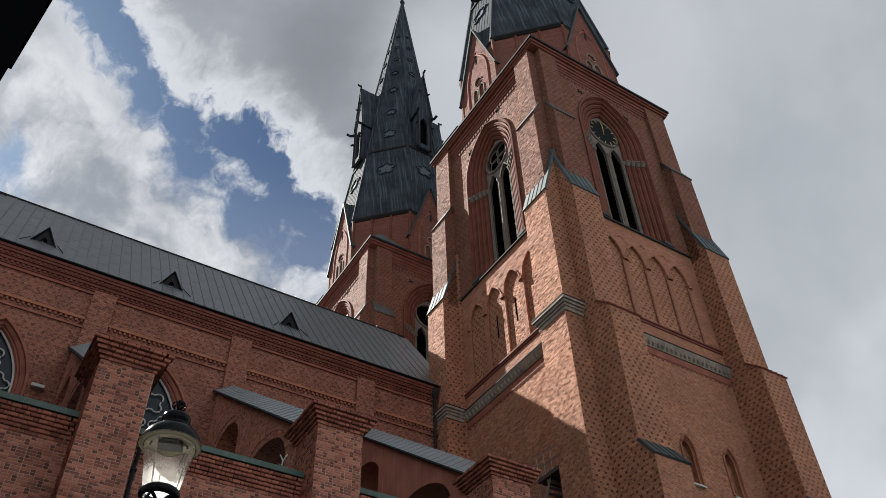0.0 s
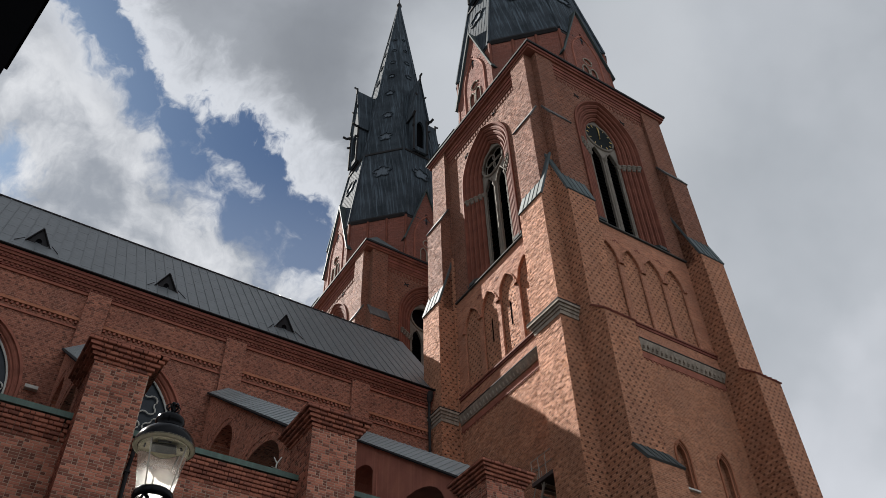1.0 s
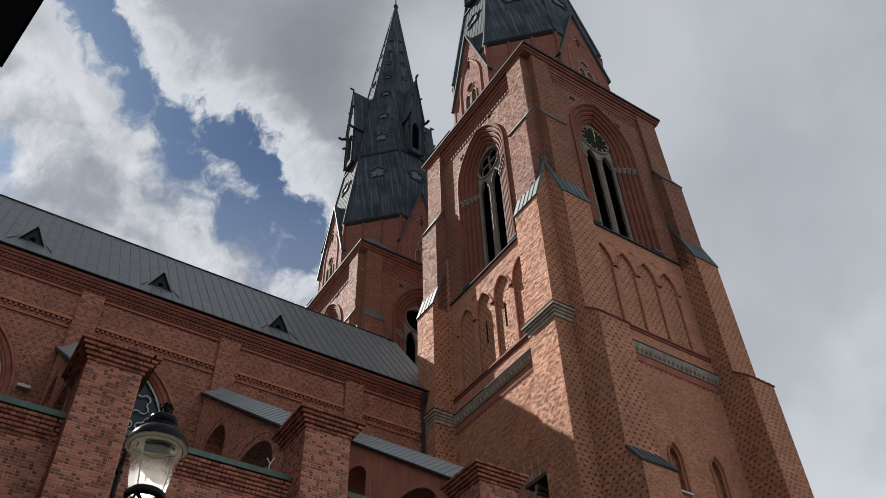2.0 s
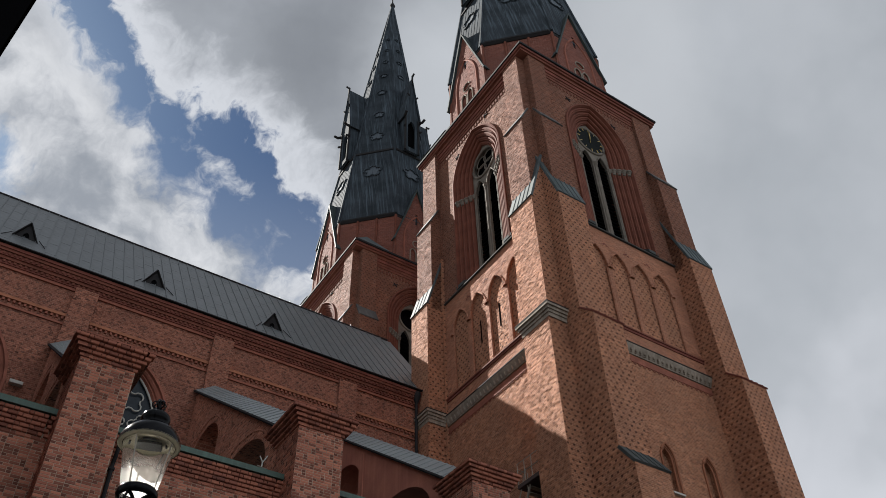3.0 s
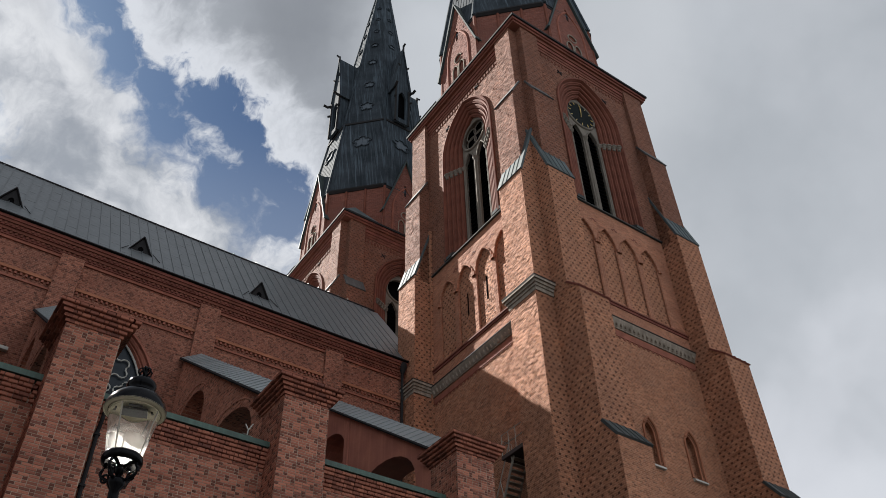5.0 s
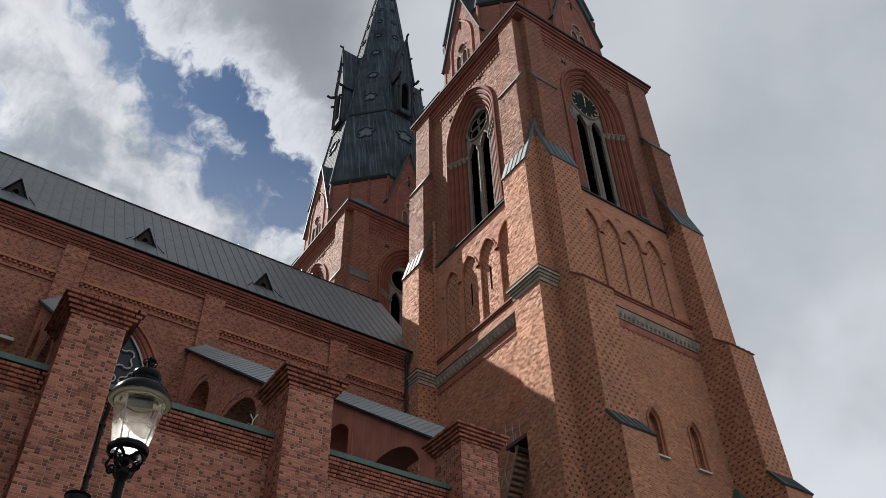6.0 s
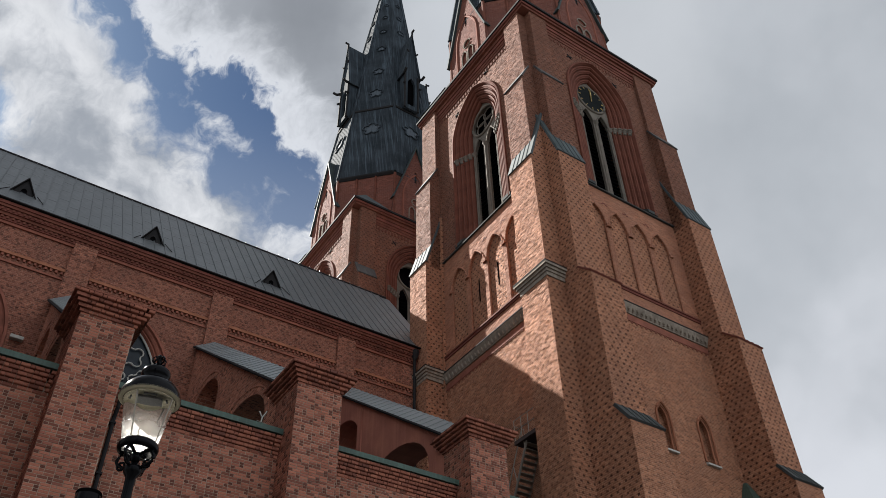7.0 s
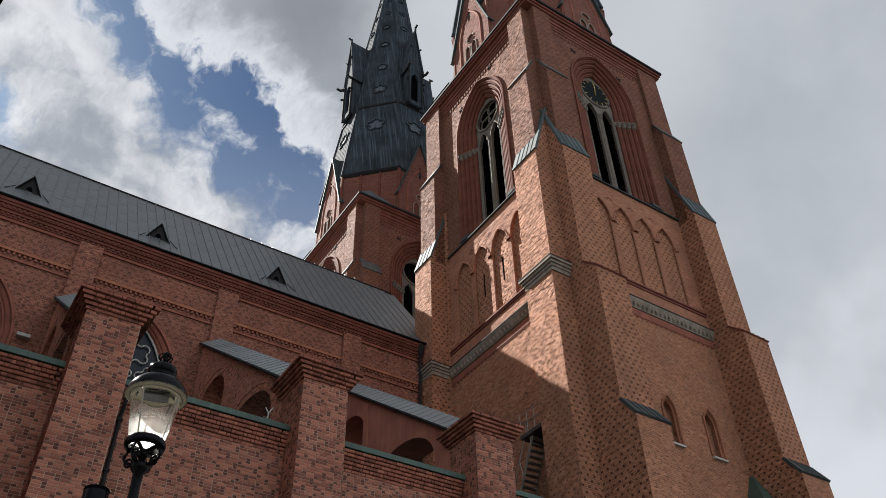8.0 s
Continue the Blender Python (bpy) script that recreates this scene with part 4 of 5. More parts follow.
tagged(far_tower, "matching red brick tower beyond the nave under a dark copper spire")


def make_clock():
    """The dial that fills the eye of the belfry window."""
    c = thing("tower_clock", "round black tower clock dial with gilt hands and marks", "clock", (31.78, 25.8, 51.3))
    to = lambda u, v, w: (31.78 + 1.66 * u, 25.82 + w, 51.45 + 1.66 * v)
    part("dial", plate(circle(0, 0, 0.80, 28), [], 0.06, to), DIAL, c, "blackened round dial")
    for k in range(12):
        ang = math.pi / 6 * k
        u, v = math.sin(ang), math.cos(ang)
        bm = bmesh.new()
        tube(bm, [to(0.60 * u, 0.60 * v, -0.02), to(0.74 * u, 0.74 * v, -0.02)], 0.025, 5)
        part("hour_mark", bm, GOLD, c)
    for ang, ln in ((0.04, 0.62), (0.10, 0.42)):
        bm = bmesh.new()
        tube(bm, [to(-0.18 * math.sin(ang), -0.18 * math.cos(ang), -0.05), to(ln * math.sin(ang), ln * math.cos(ang), -0.05)], 0.035, 5)
        part("clock_hand", bm, GOLD, c, "gilt clock hand")
    return c


make_clock()


# ---- the nave ----
EAVE_Y, EAVE_Z, RIDGE_Y, RIDGE_Z = 37.62, 32.75, 44.35, 42.05
NAVE_LO, NAVE_HI = -6.2, 25.2


def nave_window(wall, to, centre):
    bm = bmesh.new()
    rings = [[to(u, v, d) for u, v in arch(centre, w, 24.9, r, 19.0, 9)] for w, d, r in
             ((2.02, 0.02, 3.75), (2.0, -0.08, 3.73), (1.86, -0.08, 3.6), (1.84, 0.10, 3.58), (1.72, 0.08, 3.48), (1.62, 0.16, 3.40), (1.60, 0.28, 3.36), (1.50, 0.26, 3.28), (1.42, 0.45, 3.2))]
    solid(bm, rings, cap=False, closed=False)
    win = part("window", tidy(bm), TRIM, wall, "pointed church window with moulded brick orders")
    def bar(points, r=0.042):
        part("tracery", tube(bmesh.new(), [to(u, v, 0.48) for u, v in points], r, 6), STONE_PALE, win, "pale grey stone tracery bar")
    for cu, cv, r, turn in ((centre, 26.55, 0.66, math.pi / 4), (centre - 0.68, 25.25, 0.60, 0.0), (centre + 0.68, 25.25, 0.60, 0.0)):
        ring = foil(cu, cv, r, 4, 7, turn)
        bar(ring + ring[:1])
    for cu in (centre - 0.72, centre + 0.72):
        bar(arch(cu, 0.66, 23.6, 1.0, 19.1))
        bar([(cu, 19.1), (cu, 24.2)], 0.04)
    bar(arch(centre, 1.40, 24.9, 3.18, 19.1), 0.07)
    part("pane", plate(arch(centre, 1.44, 24.9, 3.22, 19.0), [], 0.03, to, 0.60), PANE, win, "dark leaded glass")


def make_nave():
    nave = thing("nave", "red brick cathedral nave with pointed windows below a corbelled eave", "church nave", (4.0, 41.0, 0))
    to = north(38.0)
    centres = (-1.0, 6.9, 14.8)
    wall = part("wall", plate(rect(NAVE_LO, NAVE_HI, 10.0, 32.2), [arch(c, 1.95, 24.9, 3.68, 19.0, 9) for c in centres], 0.9, to), BRICK_OLD, nave, "worn red brick clerestory wall")
    for c in centres:
        nave_window(wall, to, c)
    part("back_wall", boxed(NAVE_LO, NAVE_HI, 49.8, 50.7, 0, 32.2), BRICK_OLD, nave)
    part("end_wall", boxed(NAVE_LO, NAVE_LO + 0.8, 38.9, 49.8, 0, 36.0), BRICK_OLD, nave)
    for c in (3.05, 10.8, 18.85):
        bm = bmesh.new()
        box(bm, c - 0.6, c + 0.6, 37.74, 38.0, 22.0, 31.75)
        part("pilaster", bm, BRICK_OLD, nave, "flat brick pilaster")
    # stepped eaves cornice with small brick teeth
    for i, (v0, v1, y0, mat) in enumerate(((31.55, 31.72, 37.9, TRIM), (31.72, 31.95, 37.84, TRIM_DARK), (31.95, 32.12, 37.74, TRIM_HIGH), (32.12, 32.34, 37.66, TRIM_DARK), (32.34, 32.50, 37.56, TRIM_HIGH), (32.50, 32.68, 37.50, TRIM_DARK))):
        part("cornice", boxed(NAVE_LO, NAVE_HI - 1.2, y0, 38.1, v0, v1), mat, nave, "stepped brick eaves cornice")
    bm = bmesh.new()
    x = NAVE_LO
    while x < NAVE_HI - 1.4:
        box(bm, x, x + 0.13, 37.77, 37.86, 31.80, 31.94)
        box(bm, x + 0.13, x + 0.26, 37.61, 37.70, 32.17, 32.32)
        x += 0.27
    part("tooth_course", bm, TRIM_HIGH, nave, "toothed brick courses under the eave", False, "stuff")
    # string course with teeth
    gaps = [NAVE_LO, 2.45, 3.65, 10.2, 11.4, 18.25, 19.45, NAVE_HI - 1.2]
    for a, b in zip(gaps[::2], gaps[1::2]):
        part("string_course", boxed(a, b, 37.86, 38.02, 29.78, 29.95), ORANGE, nave, "orange-red moulded string course")
        part("string_course", boxed(a, b, 37.92, 38.02, 29.30, 29.42), TRIM, nave, "orange-red moulded string course")
    bm = bmesh.new()
    for a, b in zip(gaps[::2], gaps[1::2]):
        k = int((b - a) / 0.26)
        for i in range(k):
            u = a + (b - a) * (i + 0.5) / k
            box(bm, u - 0.06, u + 0.06, 37.90, 38.02, 29.62, 29.775)
    part("tooth_course", bm, TRIM, nave, "toothed course below the string", False, "stuff")
    part("corbel", boxed(1.15, 1.75, 37.72, 38.02, 25.15, 25.32), STONE_PALE, nave, "pale stone corbel beside a window")
    return nave


def roof_at(y, up=0.0):
    return EAVE_Z + (RIDGE_Z - EAVE_Z) * (y - EAVE_Y) / (RIDGE_Y - EAVE_Y) + up


def make_nave_roof():
    roof = thing("nave_roof", "steep grey sheet-metal nave roof with standing seams", "roof", (4.0, 44.35, 32.7), "", "structure")
    bm = bmesh.new()
    line = [(EAVE_Y, EAVE_Z - 0.05), (RIDGE_Y, RIDGE_Z - 0.05), (2 * RIDGE_Y - EAVE_Y, EAVE_Z - 0.05), (2 * RIDGE_Y - EAVE_Y, EAVE_Z - 0.25), (RIDGE_Y, RIDGE_Z - 0.35), (EAVE_Y, EAVE_Z - 0.2)]
    solid(bm, [[(NAVE_LO, y, z) for y, z in line], [(NAVE_HI + 0.3, y, z) for y, z in line]])
    part("roof_deck", tidy(bm), ROOF, roof)
    bm = bmesh.new()
    tube(bm, [(NAVE_LO, RIDGE_Y, RIDGE_Z), (NAVE_HI, RIDGE_Y, RIDGE_Z)], 0.11, 6)
    part("ridge_roll", bm, LEAD, roof)
    for i in range(12):
        x = 13.5 + 0.85 * i
        part("ridge_peg", tube(bmesh.new(), [(x, RIDGE_Y, RIDGE_Z + 0.08), (x, RIDGE_Y, RIDGE_Z + 0.20)], 0.035, 6), ROOF, roof, "small grey metal peg on the ridge")
    bm = bmesh.new()
    prof = [(37.36, 32.72), (37.36, 32.78), (37.62, 32.84), (37.62, 32.76)]
    solid(bm, [[(NAVE_LO, y, z) for y, z in prof], [(24.1, y, z) for y, z in prof]])
    part("gutter", tidy(bm), LEAD, roof, "dark sheet gutter edge")
    # sheets in staggered columns with a folded edge on one side and at the foot
    run = math.hypot(RIDGE_Y - EAVE_Y, RIDGE_Z - EAVE_Z)
    wide, tall = 0.62, run / 5.0
    slope = math.atan2(RIDGE_Z - EAVE_Z, RIDGE_Y - EAVE_Y)

    def sheet(h):
        b = bmesh.new()
        box(b, 0.0, wide - 0.015, 0.0, h - 0.005, 0.0, 0.014)
        box(b, wide - 0.05, wide - 0.005, 0.0, h - 0.005, 0.014, 0.055)
        box(b, 0.0, wide - 0.05, 0.0, 0.03, 0.014, 0.019)
        return mesh_of("sheet", b, ROOF_SHEET)
    full, half = sheet(tall), sheet(tall / 2)
    k = int((24.6 + 4.0) / wide)
    for i in range(k):
        x = -4.0 + i * wide
        s = 0.0
        rows = [half] + [full] * 4 + [half] if i % 2 else [full] * 5
        for me in rows:
            ob = new("sheet", me)
            h = tall / 2 if me is half else tall
            ob.parent = roof
            y, z = EAVE_Y + math.cos(slope) * s, EAVE_Z + math.sin(slope) * s
            ob.matrix_local = Matrix.Translation(-roof.location) @ Matrix.Translation((x, y, z)) @ Matrix.Rotation(slope, 4, "X") @ Matrix.Rotation(random.uniform(-0.004, 0.004), 4, "Y")
            s += h
    return roof


def sheet_material():
    m, n, bsdf = material("seamed_roof_sheet")
    rnd = n.add("ShaderNodeObjectInfo").outputs["Random"]
    co = n.add("ShaderNodeTexCoord").outputs["Object"]
    tone = n.ramp(rnd, [(0.0, (0.108, 0.115, 0.118)), (0.5, (0.114, 0.122, 0.125)), (1.0, (0.120, 0.128, 0.131))])
    blot = n.noise(co, 1.6, 5.0, 0.6)
    tone = n.mix(n.steps(blot, 0.4, 0.7, 0.0, 0.35), tone, (0.075, 0.085, 0.088))
    finish(n, bsdf, tone, n.steps(blot, 0.2, 0.8, 0.36, 0.5), blot, 0.15, 0.02, 0.35)
    return m


ROOF_SHEET = sheet_material()


def make_dormer(x):
    d = thing("roof_dormer", "small triangular grey metal roof vent with a dark opening", "roof vent", (x, 39.2, 34.7), "roof vents")
    y0, z0, z1, hw = 39.10, 34.62, 35.88, 0.64
    bm = plate([(x - hw, z0), (x + hw, z0), (x, z1)], [arch(x, 0.16, z0 + 0.38, 0.22, z0 + 0.06, 4)], 0.06, north(y0))
    part("front", bm, LEAD, d, "dark metal front with a small opening")
    # near-black sheet for the unlit inside of the vent
    bm = plate(rect(x - 0.25, x + 0.25, z0, z0 + 0.7), [], 0.02, north(y0), 0.09)
    part("opening", bm, DARK, d)
    bm = bmesh.new()
    back = EAVE_Y + (z1 + 0.05 - EAVE_Z) / (RIDGE_Z - EAVE_Z) * (RIDGE_Y - EAVE_Y) + 0.05
    for s in (-1, 1):
        yb = EAVE_Y + (z0 - EAVE_Z) / (RIDGE_Z - EAVE_Z) * (RIDGE_Y - EAVE_Y)
        a, b = Vector((x + s * (hw + 0.12), y0 - 0.14, z0 - 0.16)), Vector((x, y0 - 0.14, z1 + 0.03))
        c, e = Vector((x, back, z1 + 0.03)), Vector((x + s * (hw + 0.12), yb + 0.02, z0 - 0.10))
        up = Vector((s * 0.03, 0, 0.04))
        solid(bm, [[tuple(p) for p in (a, b, c, e)], [tuple(p + up) for p in (a, b, c, e)]])
    part("cheek", tidy(bm), LEAD, d, "dark folded metal cheeks")
    for s in (-1, 1):
        part("stay", tube(bmesh.new(), [(x + s * 0.72, y0 - 0.05, roof_at(y0, 0.12)), (x + s * 1.15, y0 - 0.5, roof_at(y0 - 0.5, 0.05))], 0.025, 5), LEAD, d)
    return d


# unseen wall added to keep eastern sky light off the aisle
wall = part("wall_transept", boxed(-7.2, -6.2, 12.0, 38.0, 0.0, 27.0), BRICK_OLD)
tagged(wall, "unseen plain red brick wall added to block eastern sky light", "wall", "", "structure")
make_nave()
make_nave_roof()
for x in (-0.85, 6.4, 13.95):
    make_dormer(x)


# ---- the aisle, its piers and the flying buttresses ----
PIER_Y, AISLE_Y, PARAPET_Z = 23.6, 24.72, 16.3
PIERS = ((2.36, 4.10), (9.96, 11.73), (17.38, 19.18))
COURSE, STRETCH, HEAD, JOINT = 0.098, 0.268, 0.127, 0.018


def brick_mesh(length, mat):
    """One brick: a block with its four outer arrises taken off, its back in the mortar."""
    bm = bmesh.new()
    h, e, d = COURSE - JOINT, 0.006, 0.05
    outer = [(0, 0), (length, 0), (length, h), (0, h)]
    inner = [(e, e), (length - e, e), (length - e, h - e), (e, h - e)]
    solid(bm, [[(u, d, v) for u, v in outer], [(u, e, v) for u, v in outer], [(u, 0.0, v) for u, v in inner]], cap=False)
    bm.faces.new(list(bm.verts)[8:12])
    return mesh_of("brick", tidy(bm), mat)


BRICK_LONG, BRICK_SHORT, BRICK_BURNT = brick_mesh(STRETCH, PIECE), brick_mesh(HEAD, PIECE), brick_mesh(HEAD, HEADER)


def courses(width, z0, z1):
    """Bricks of a face in the bond of two stretchers and a header: course by course, (start, length, height, burnt)."""
    rows = int((z1 - z0) / COURSE)
    out = []
    for r in range(rows):
        z = z1 - (r + 1) * COURSE
        u = 0.004
        k = (r * 2) % 3 if r % 2 else (r + 1) % 3
        while u < width - 0.03:
            ln = HEAD if k % 3 == 2 else STRETCH
            burnt = k % 3 == 2 and random.random() < 0.82
            if u + ln > width - 0.004:
                ln = width - 0.004 - u
            if ln > 0.03:
                out.append((u, ln, z, burnt))
            u += ln + JOINT
            k += 1
    return out


def lay_bricks(owner, width, z0, z1, to, turn, singles):
    """Lays the face with bricks: the first ones down from the top as single pieces, the rest joined."""
    rest = bmesh.new()
    burnt_rest = bmesh.new()
    n = 0
    shift = owner.location.copy()
    for u, ln, z, burnt in courses(width, z0, z1):
        proud = random.uniform(-0.004, 0.005)
        whole = abs(ln - STRETCH) < 0.001 or abs(ln - HEAD) < 0.001
        if n < singles and whole:
            me = BRICK_BURNT if burnt else (BRICK_LONG if abs(ln - STRETCH) < 0.001 else BRICK_SHORT)
            ob = new("brick", me)
            ob.parent = owner
            ob.matrix_local = Matrix.Translation(Vector(to(u, z + JOINT / 2, -0.010 + proud)) - shift) @ turn
            n += 1
        else:
            h = COURSE - JOINT
            o, i, e = -0.010 + proud, 0.04, 0.006
            ring = [(u, z), (u + ln, z), (u + ln, z + h), (u, z + h)]
            inner = [(u + e, z + e), (u + ln - e, z + e), (u + ln - e, z + h - e), (u + e, z + h - e)]
            b = burnt_rest if burnt else rest
            rows = [[b.verts.new(to(p, q, w)) for p, q in poly] for poly, w in ((ring, i), (ring, o + e), (inner, o))]
            for a, c in zip(rows, rows[1:]):
                for t in range(4):
                    b.faces.new((a[t], a[(t + 1) % 4], c[(t + 1) % 4], c[t]))
            b.faces.new(rows[-1])
    for b, mat in ((rest, PIECES), (burnt_rest, HEADER)):
        part("laid_bricks", tidy(b), mat, owner, "", False, "stuff")


TO_NORTH = Matrix.Identity(4)
TO_EAST = Matrix.Rotation(-math.pi / 2, 4, "Z")


def deep_brick(length, mat):
    """A whole brick of a projecting course, its lower front arris rounded off."""
    bm = bmesh.new()
    h, e, d = 0.116, 0.012, 0.30
    prof = [(d, 0.0), (e * 1.6, 0.0), (0.0, e * 1.6), (0.0, h - e), (e, h), (d, h)]
    solid(bm, [[(0.0, y, z) for y, z in prof], [(length, y, z) for y, z in prof]])
    return mesh_of("brick", tidy(bm), mat)


PIECE_DIM = piece_material("dim_single_brick", True, 0.85)
DEEP = [deep_brick(ln, PIECE_DIM) for ln in (STRETCH, HEAD, 0.20)]


def lay_course(owner, start, length, turn, bond):
    """One projecting course of whole bricks from start along the wall."""
    u, k = 0.0, bond
    along = Matrix.Rotation(turn, 4, "Z")
    while u < length - 0.05:
        i = 0 if k % 2 else 1
        ln = (STRETCH, HEAD)[i]
        if u + ln > length:
            i, ln = (1, HEAD) if length - u < 0.19 else (2, 0.20)
            u = length - ln
        ob = new("brick", DEEP[i])
        ob.parent = owner
        off = along @ Vector((u, random.uniform(-0.008, 0.008), 0))
        ob.matrix_local = Matrix.Translation(start + off - owner.location) @ along @ Matrix.Rotation(random.uniform(-0.02, 0.02), 4, "Z")
        u += ln + JOINT
        k += 1


def make_pier(x0, x1):
    p = thing("buttress_pier", "square red brick buttress pier with a stepped cap", "buttress pier", ((x0 + x1) / 2, 24.5, 0), "aisle piers")
    part("core", boxed(x0, x1, PIER_Y, 25.4, 0, 18.15), MORTAR, p, "mortared core of the pier")
    part("cap", boxed(x0 - 0.02, x1 + 0.02, PIER_Y - 0.02, 25.42, 17.93, 18.56), MORTAR, p, "mortar bed of the stepped cap")
    for i in range(5):
        z, o = 17.915 + 0.130 * i, 0.06 + 0.088 * i
        lay_course(p, Vector((x0 - o, PIER_Y - o, z)), x1 - x0 + 2 * o, 0, i)
        lay_course(p, Vector((x0 - o, 25.4 + o, z)), 1.8 + 2 * o, -math.pi / 2, i + 1)
    bm = bmesh.new()
    solid(bm, [[(x0 - 0.40, PIER_Y - 0.40, 18.562), (x1 + 0.40, PIER_Y - 0.40, 18.562), (x1 + 0.40, 25.78, 18.562), (x0 - 0.40, 25.78, 18.562)],
               [(x0 + 0.6, PIER_Y + 0.6, 18.85), (x1 - 0.6, PIER_Y + 0.6, 18.85), (x1 - 0.6, 24.9, 18.85), (x0 + 0.6, 24.9, 18.85)]])
    part("cap_top", tidy(bm), CAP_BRICK, p, "weathered brick top")
    return p


CAP_BRICK = brick_material("cap_brickwork", (0.235, 0.088, 0.055), 0.0, 0.6)


def make_flyer(x0, x1, skin):
    f = thing("flying_buttress", "red brick flying buttress pierced by two arches under a metal coping", "flying buttress", ((x0 + x1) / 2, 32.0, 0), "flying buttresses")
    to = east(x0)
    top = lambda y: 18.9 + (y - 25.4) * (27.95 - 18.9) / (37.9 - 25.4)
    small = [(36.90, 19.4)] + [(34.9 + 2.0 * math.cos(math.pi * i / 14), 22.3 + 1.65 * math.sin(math.pi * i / 14)) for i in range(15)] + [(32.90, 19.4)]
    big = [(32.75, 16.7)] + [(29.65 + 3.1 * math.cos(math.pi * i / 14), 18.05 + 1.95 * math.sin(math.pi * i / 14)) for i in range(15)] + [(26.55, 16.7)]
    outer = [(25.3, 15.0), (37.95, 15.0), (37.95, top(37.95)), (25.3, top(25.3))]
    body = part("wall", plate(outer, [small, big], x1 - x0, to), skin, f, "rendered and worn red brick flank")
    for cy, cz, ry, rz in () if skin is PLASTER else ((34.9, 22.3, 2.0, 1.65), (29.65, 18.05, 3.1, 1.95)):
        bm = tube(bmesh.new(), [to(cy + (ry + 0.34) * math.cos(math.pi * i / 14), cz + (rz + 0.34) * math.sin(math.pi * i / 14), 0.05) for i in range(15)], 0.085, 6)
        part("arch_ring", bm, skin, f, "brick arch ring")
    if skin is PLASTER:
        part("flank_strip", boxed(x0 - 0.07, x0 + 0.01, 32.55, 32.95, 16.6, top(32.5) - 0.35), skin, f, "shallow rendered strip between the arches")
    mid = (x0 + x1) / 2
    bm = bmesh.new()
    prof = [(x0 - 0.16, -0.02), (mid, 0.62), (x1 + 0.16, -0.02), (x1 + 0.16, -0.14), (mid, 0.48), (x0 - 0.16, -0.14)]
    ends = [[(u, y, top(y) + v) for u, v in prof] for y in (25.3, 37.9)]
    solid(bm, ends)
    part("coping", tidy(bm), COPING, f, "grey sheet-metal coping with folded seams")
    bm = bmesh.new()
    for i in range(26):
        y = 25.5 + i * 0.48
        for s in (0, 2):
            a, b = prof[1], prof[s]
            p = [Vector((u, y, top(y) + v)) for u, v in (a, b)]
            tube(bm, [p[0] + Vector((0, 0, 0.01)), p[1] + Vector((0, 0, 0.01))], 0.03, 4)
    part("seam", bm, COPING, f, "", False, "stuff")
    bm = bmesh.new()
    tube(bm, [(x0 - 0.18, 25.3, top(25.3) - 0.08), (x0 - 0.18, 37.9, top(37.9) - 0.08)], 0.07, 6)
    part("drip_edge", bm, LEAD, f)
    return f


BRICK_FLYER = brick_material("flyer_brickwork", (0.50, 0.196, 0.122), 0.0, 0.35)
COPING = plain_material("grey_sheet_coping", (0.27, 0.29, 0.29), 0.42, 0.4, 0.25, 2.0, 0.1)


def make_aisle():
    a = thing("aisle", "red brick aisle wall with a corbelled parapet edged in green copper", "aisle", (4.0, 26.0, 0))
    spans = [(-6.2, PIERS[0][0]), (PIERS[0][1], PIERS[1][0]), (PIERS[1][1], PIERS[2][0]), (PIERS[2][1], 24.0)]
    for x0, x1 in spans:
        part("wall", boxed(x0, x1, AISLE_Y, 25.35, 0, PARAPET_Z - 0.02), MORTAR, a, "mortar behind the wall's bricks")
        for i in range(6):
            z, o = 15.37 + 0.131 * i, 0.03 + 0.05 * i
            lay_course(a, Vector((max(x0, -3.0) + 0.01, AISLE_Y - o, z)), x1 - max(x0, -3.0) - 0.02, 0, i)
        bm = bmesh.new()
        prof = [(AISLE_Y - 0.34, 16.17), (AISLE_Y - 0.36, 16.36), (AISLE_Y - 0.1, 16.46), (25.35, 16.46), (25.35, 16.17)]
        solid(bm, [[(x0, y, z) for y, z in prof], [(x1, y, z) for y, z in prof]])
        part("parapet_sheet", tidy(bm), COPPER_EDGE, a, "green copper parapet edge")
    bm = bmesh.new()
    prof = [(25.3, 16.3), (38.0, 19.2), (38.0, 18.9), (25.3, 16.0)]
    solid(bm, [[(-6.2, y, z) for y, z in prof], [(25.3, y, z) for y, z in prof]])
    part("roof", tidy(bm), COPPER, a, "low green copper aisle roof")
    return a, spans


for (x0, x1), skin in zip(PIERS, (BRICK_FLYER, BRICK_FLYER, PLASTER)):
    make_flyer(x0 + 0.02, x1 - 0.2, skin)
aisle, SPANS = make_aisle()
piers = [make_pier(*p) for p in PIERS]


